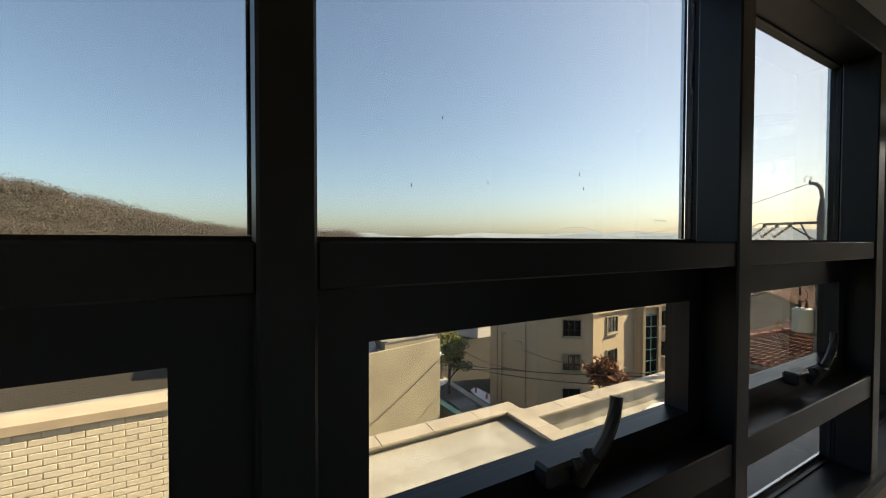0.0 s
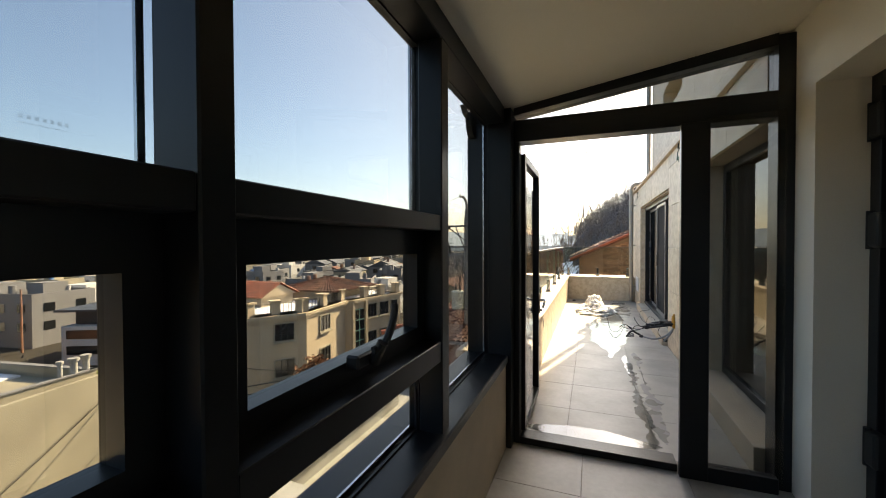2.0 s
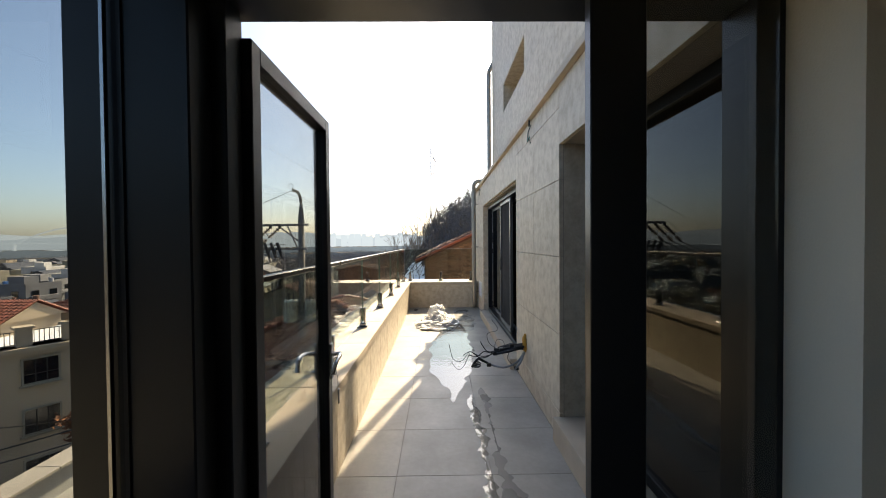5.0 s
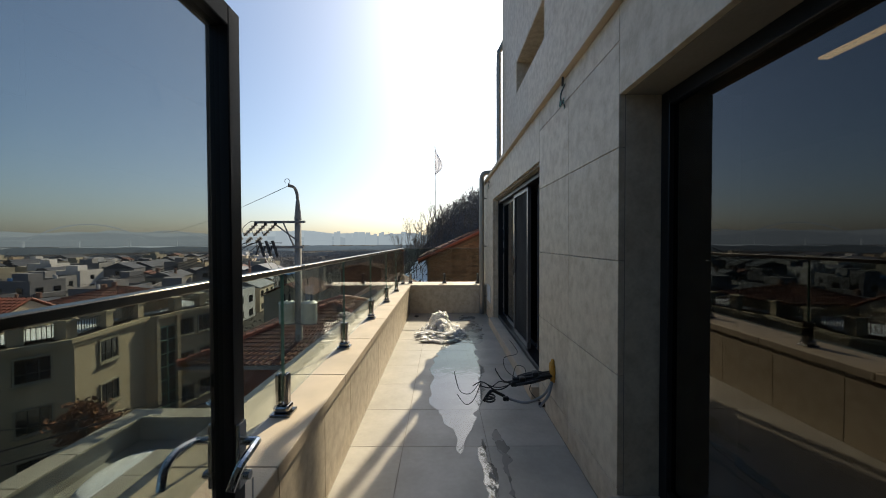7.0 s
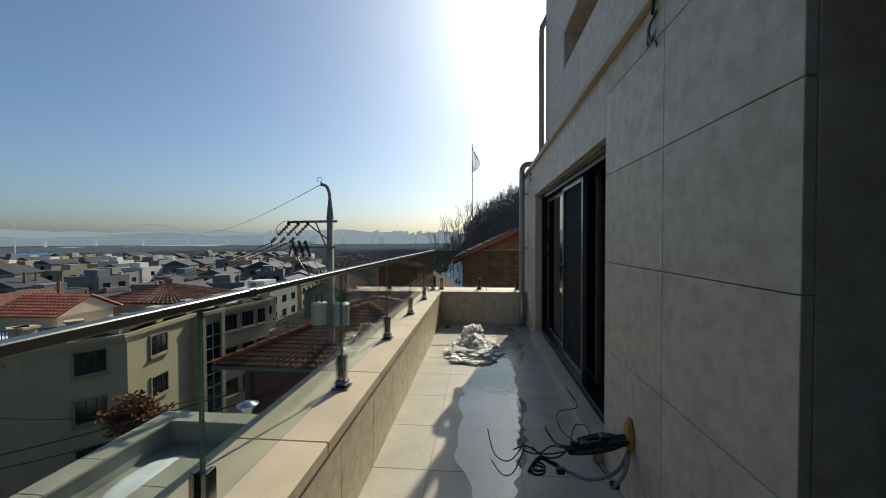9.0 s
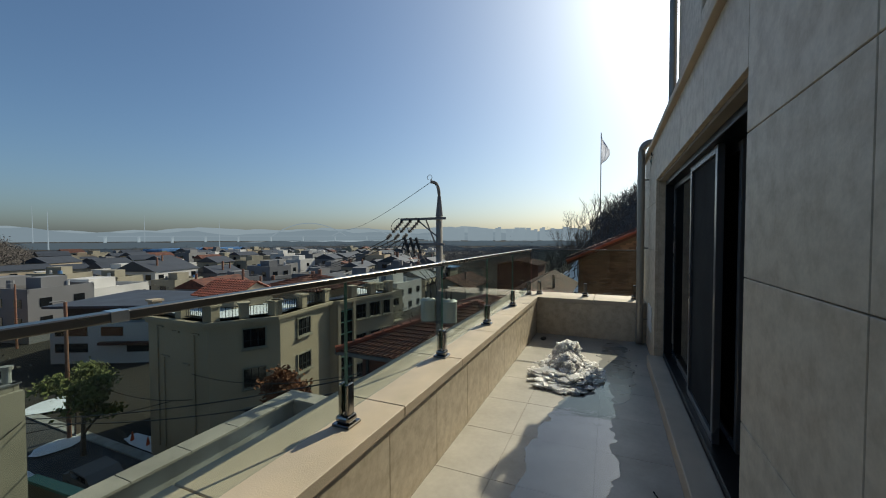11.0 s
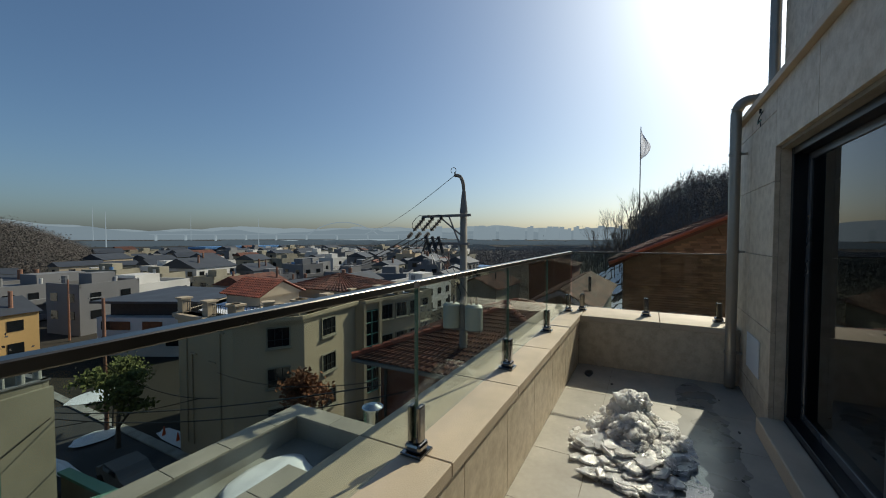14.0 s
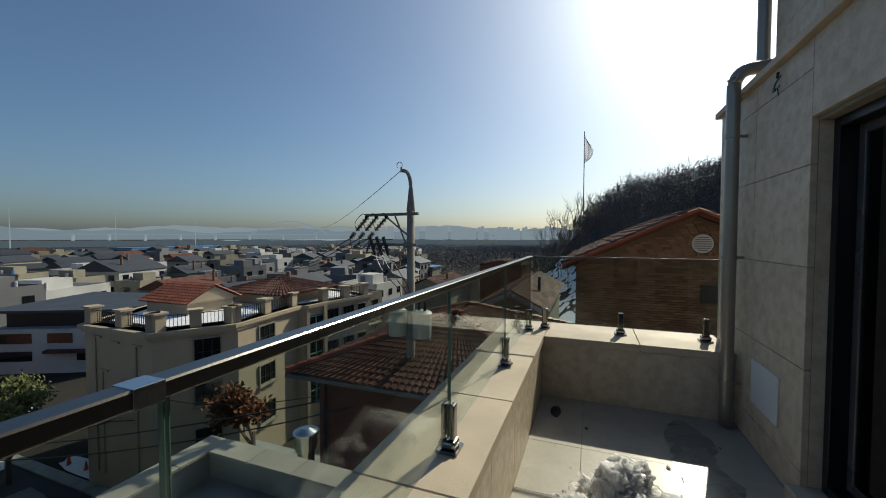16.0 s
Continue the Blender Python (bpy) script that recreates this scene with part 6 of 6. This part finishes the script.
for pts, r, mt in (
        ([(0, 0, 0.01), (-0.02, 0.10, 0.0), (-0.02, 0.22, -0.02), (0.0, 0.30, -0.03)], 0.0136, M_BLACK),
        ([(0.01, 0, -0.01), (-0.05, 0.10, -0.02), (-0.06, 0.20, -0.04), (-0.04, 0.28, -0.06)], 0.0124, M_BLACK),
        ([(0, 0, -0.03), (0.03, 0.10, -0.03), (0.02, 0.20, -0.05), (0.03, 0.29, -0.07)], 0.0093, M_BLUECABLE),
        ([(0, 0, 0.0), (0.03, 0.10, 0.01), (0.03, 0.18, 0.0), (0.02, 0.26, -0.02)], 0.0099, M_BLACK),
        ([(0, 0, -0.05), (-0.06, 0.08, -0.13), (-0.05, 0.20, -0.19), (0.0, 0.30, -0.19), (0.02, 0.36, -0.17)], 0.0105, M_GREYCABLE),
        ([(0, 0.0, -0.05), (-0.10, 0.06, -0.12), (-0.10, 0.12, -0.20)], 0.0112, M_GREYCABLE),
        ([(0.02, 0.36, -0.17), (0.02, 0.40, -0.15), (0.02, 0.46, -0.13), (0.0, 0.52, -0.20)], 0.0124, M_BLACK),
        ([(0.0, 0.28, -0.04), (0.04, 0.36, -0.06), (0.02, 0.42, 0.02), (0.0, 0.43, 0.05)], 0.0042, M_BLACK),
        ([(0.0, 0.28, -0.06), (0.02, 0.38, -0.10), (-0.02, 0.46, -0.08), (-0.03, 0.54, -0.04), (0.02, 0.60, -0.09)], 0.0042, M_BLACK),
        ([(0.02, 0.54, -0.05), (0.0, 0.62, -0.14), (0.04, 0.70, -0.13), (0.02, 0.74, 0.02)], 0.0030, M_BLACK),
        ([(0.0, 0.54, -0.06), (-0.03, 0.60, -0.18), (0.0, 0.66, -0.22), (0.02, 0.72, -0.15)], 0.0030, M_BLACK),
        ([(0.0, 0.24, -0.04), (0.03, 0.34, 0.02), (0.03, 0.36, 0.12), (0.02, 0.26, 0.16), (0.02, 0.32, 0.26)], 0.0024, M_BLACK),
        ([(0.0, 0.30, -0.02), (0.02, 0.27, 0.06), (0.02, 0.21, 0.05), (0.02, 0.20, -0.01), (0.02, 0.26, -0.04)], 0.0024, M_BLACK),
        ([(0.02, 0.14, -0.05), (0.05, 0.16, -0.13), (0.03, 0.12, -0.19), (0.0, 0.09, -0.20)], 0.0030, M_BLACK),
        ([(0.01, 0, 0.02), (0.0, 0.09, 0.012), (0.01, 0.19, -0.005), (-0.01, 0.27, -0.03)], 0.011, M_BLACK),
        ([(-0.02, 0, 0.0), (-0.04, 0.09, 0.0), (-0.03, 0.17, -0.03), (-0.02, 0.31, -0.05)], 0.012, M_BLACK),
        ([(-0.01, 0.02, -0.02), (0.0, 0.12, -0.03), (-0.01, 0.22, -0.035), (0.01, 0.33, -0.06)], 0.011, M_BLACK),
        ([(0.01, 0.25, -0.03), (0.03, 0.33, -0.07), (0.0, 0.40, -0.05), (0.01, 0.47, -0.10), (0.0, 0.55, -0.08)], 0.004, M_BLACK),
        ([(0.0, 0.30, -0.05), (-0.03, 0.37, -0.09), (0.0, 0.44, -0.11), (0.02, 0.50, -0.07)], 0.005, M_BLACK)):
    bm = bmesh.new()
    tube(bm, smooth_path([o + Vector(p) for p in pts], 6), r, 8)
    part("cable", bm, mt, cb, smooth=True)
bm = bmesh.new()
tube(bm, smooth_path([o + Vector((0.035 * math.cos(a * 0.9), 0.47 + 0.035 * math.sin(a * 0.9), -0.20 + 0.003 * a)) for a in range(15)], 3), 0.007, 6)
part("cable_coil", bm, M_BLACK, cb)
for dx, dy, dz, w in ((-0.02, 0.24, -0.055, 0.028), (0.0, 0.30, -0.09, 0.02), (-0.005, 0.36, -0.20, 0.018), (-0.09, 0.11, -0.21, 0.018), (-0.01, 0.14, -0.02, 0.03)):
    part("tape_wrap", bb(KX + dx - w, KX + dx + w, KY + dy - 0.02, KY + dy + 0.025, KZ + dz - w * 0.8, KZ + dz + w, 0.008, 2), M_BLACK, cb)

fb = thing("insulation_board", 6.7, -1.68, -0.02, "yellow insulation board leaning inside the open doorway", "board")
part("board", bb(6.52, 6.98, -1.72, -1.66, -0.02, 0.62, 0.006), M_FOAM, fb)

# loose wires left for wall lamps
def wall_wires(x, y, z, s, seed, label):
    r_ = random.Random(seed)
    t_ = thing("loose_wires", x, y, z, label, "wires", "loose wall wires")
    for k in range(5):
        b_ = bmesh.new()
        w = r_.uniform(0.03, 0.07) * s
        pts = [(x, y, z + 0.02), (x + w, y + 0.02, z - 0.05 * s), (x + w * r_.uniform(-0.6, 0.9), y + 0.03, z - 0.15 * s), (x - w * r_.uniform(-0.2, 1), y + 0.025, z - 0.12 * s), (x - w, y + 0.02, z - 0.2 * s * r_.uniform(0.5, 1.1))]
        tube(b_, smooth_path(pts, 6), 0.0035, 5)
        part("wire", b_, [M_BLACK, M_GREENWALL, M_IRON][k % 3], t_)
    b_ = bmesh.new()
    rod(b_, (x, y + 0.02, z), (x - 0.01, y + 0.02, z + 0.07 * s), 0.008, 6)
    part("connector", b_, M_BLACK, t_)


wall_wires(5.76, FACE_Y, 2.44, 0.85, 1, "loose green and black lamp wires hanging from the stone wall")
wall_wires(9.92, FACE_Y, 2.42, 0.5, 2, "short black wires sticking out of the stone wall")
pl = bb(9.82, 10.22, FACE_Y, FACE_Y + 0.012, 0.31, 0.61, 0.004)
solid("cover_plate", pl, mat("white_enamel", (0.62, 0.63, 0.64), 0.35, 0, 0.03), "white square cover plate on the stone wall", "cover plate")
for k in range(7):
    x, y = rnd.uniform(8.4, 10.2), rnd.choice([rnd.uniform(-0.95, -0.7), rnd.uniform(-0.9, 0.3)])
    bm = bmesh.new()
    lump(bm, (x, y, 0.006), (rnd.uniform(0.008, 0.022), rnd.uniform(0.006, 0.014), 0.004), k + 40)
    tagged(solid("debris_crumb", bm, M_BLACK, "small dark crumb of building debris on the tiles", "debris"), group="crumbs of debris")
bm = bmesh.new()
lump(bm, (10.25, 0.30, 0.006), (0.10, 0.04, 0.012), 61)
solid("debris_rag", bm, M_BLACK, "dark crumpled rag in the corner of the terrace", "rag", smooth=True)

# wooden chair glimpsed through the entrance door
ch_ = thing("wooden_chair", 2.30, -2.2, -0.02, "dark wooden chair with a slatted back indoors", "chair")
M_WOOD = mat("dark_stained_wood", (0.06, 0.03, 0.015), 0.45, 0, 0.2, 4, 60, 0.1)
part("seat", bb(2.08, 2.52, -2.42, -1.98, 0.42, 0.46, 0.008), M_WOOD, ch_)
for x in (2.10, 2.50):
    for y in (-2.40, -2.0):
        part("leg", bb(x - 0.02, x + 0.02, y - 0.02, y + 0.02, -0.02, 0.42 if y > -2.2 else 0.95, 0.004), M_WOOD, ch_)
for z in (0.62, 0.72, 0.82, 0.92):
    part("back_slat", bb(2.12, 2.48, -2.41, -2.39, z, z + 0.045, 0.003), M_WOOD, ch_)
bm = bmesh.new()
lz = thing("strip_light", 4.8, -3.2, 2.8, "glowing linear ceiling light inside the house", "ceiling light")
M_LAMP = bpy.data.materials.new("lamp_glow")
M_LAMP.use_nodes = True
lp = M_LAMP.node_tree.nodes["Principled BSDF"]
lp.inputs["Emission Color"].default_value, lp.inputs["Emission Strength"].default_value = (1.0, 0.72, 0.35, 1), 4.0
part("housing", bb(3.6, 6.2, -3.26, -3.14, 2.84, 2.9), M_ALU, lz)
part("diffuser", bb(3.6, 6.2, -3.24, -3.16, 2.82, 2.84), M_LAMP, lz)
# bracket shape outside the tall pane
bm = bmesh.new()
prof = [(3.22, 2.24), (2.98, 2.24), (3.03, 2.20), (3.09, 2.19), (3.11, 2.12), (3.15, 2.08), (3.22, 2.08)]
a = [bm.verts.new((x, 0.66, z)) for x, z in prof]
b = [bm.verts.new((x, 0.70, z)) for x, z in prof]
bm.faces.new(a)
bm.faces.new(b[::-1])
for i in range(len(prof)):
    j = (i + 1) % len(prof)
    bm.faces.new((a[i], a[j], b[j], b[i]))
part("corner_bracket", bm, M_ALU, wz, "dark shaped corner bracket")

# ---- pieces of floor and walls ----
tile_mesh = {}


def tile(parent, x0, x1, y0, y1, z=0.0):
    w, d = round(x1 - x0, 3), round(y1 - y0, 3)
    if (w, d) not in tile_mesh:
        tile_mesh[w, d] = mesh("tile", bb(0.0015, w - 0.0015, 0.0015, d - 0.0015, -0.012, 0, 0.001), M_TILE)
    ob = new("tile", tile_mesh[w, d])
    ob.parent = parent
    ob.location = (x0, y0, z + rnd.uniform(-0.0004, 0.0004))


S = 0.575
yl = [FACE_Y, -0.485, 0.09, PY]
xl = [3.42] + [3.99 + S * k for k in range(12)]
xl[-1] = PX
for x0, x1 in zip(xl, xl[1:]):
    for y0, y1 in zip(yl, yl[1:]):
        tile(floor_out, x0, x1, y0, y1)
xl = [-3.2] + [-2.9 + S * k for k in range(11)] + [3.30]
yl = [WALL_Y, -0.60, -0.025, 0.455]
for x0, x1 in zip(xl, xl[1:]):
    for y0, y1 in zip(yl, yl[1:]):
        tile(floor_in, x0, x1, y0, y1)

# bricks of the gable
bw, bh_, g_ = 0.215, 0.068, 0.010
brick_me = mesh("brick", bb(-0.02, 0.02, 0, bw - g_, 0, bh_ - g_), M_BRICK)
half_me = mesh("brick", bb(-0.02, 0.02, 0, bw / 2 - g_, 0, bh_ - g_), M_BRICK)
stuff = bmesh.new()
made = 0
row = 0
z = -1.6
while z < BZ - 0.2:
    lim = min(gl, BP + (BZ - 0.25 - z) / SL)
    y = max(gr, 2 * BP - lim) + (bw / 2 if row % 2 else 0)
    while y + bw < lim:
        if math.hypot(y + bw / 2 - vy, z + 0.03 - vz) > 0.33 and not (-3.5 < y + bw / 2 < -2.55 and -0.35 < z < 0.25):
            if made < 300 and z > 0.62 and y > -3.2:
                ob = new("brick", brick_me)
                ob.parent = gw
                ob.matrix_parent_inverse = Matrix.Identity(4)
                ob.location = (BX + rnd.uniform(-0.004, 0.004), y, z)
                made += 1
            else:
                box(stuff, BX - 0.02 + rnd.uniform(-0.004, 0.004), BX + 0.02, y, y + bw - g_, z, z + bh_ - g_)
        y += bw
    z += bh_
    row += 1
ob = new("brickwork", raw_mesh("brickwork", stuff, M_BRICK))
ob.parent = gw
ob["kind"] = "stuff"
# ring of bricks round the vent
for k in range(20):
    a = 2 * math.pi * k / 20
    bm = bmesh.new()
    box(bm, -0.025, 0.02, -0.035, 0.035, 0.255, 0.325, Matrix.Translation((BX, vy, vz)) @ Matrix.Rotation(a, 4, "X"))
    part("brick", bm, M_BRICK, gw)
# white bricks of the wing
white_me = mesh("brick", bb(0, 0.20, 0, 0.02, 0, 0.058, 0.003), M_WHITEBRICK)
row = 0
z = WZ - 0.17
while z > -1.75:
    x = WX - 0.21 - (0.105 if row % 2 else 0)
    while x > -2.1:
        ob = new("brick", white_me)
        ob.parent = wing_wall
        ob.location = (x, WY + rnd.uniform(-0.001, 0.001), z)
        x -= 0.21
    z -= 0.068
    row += 1
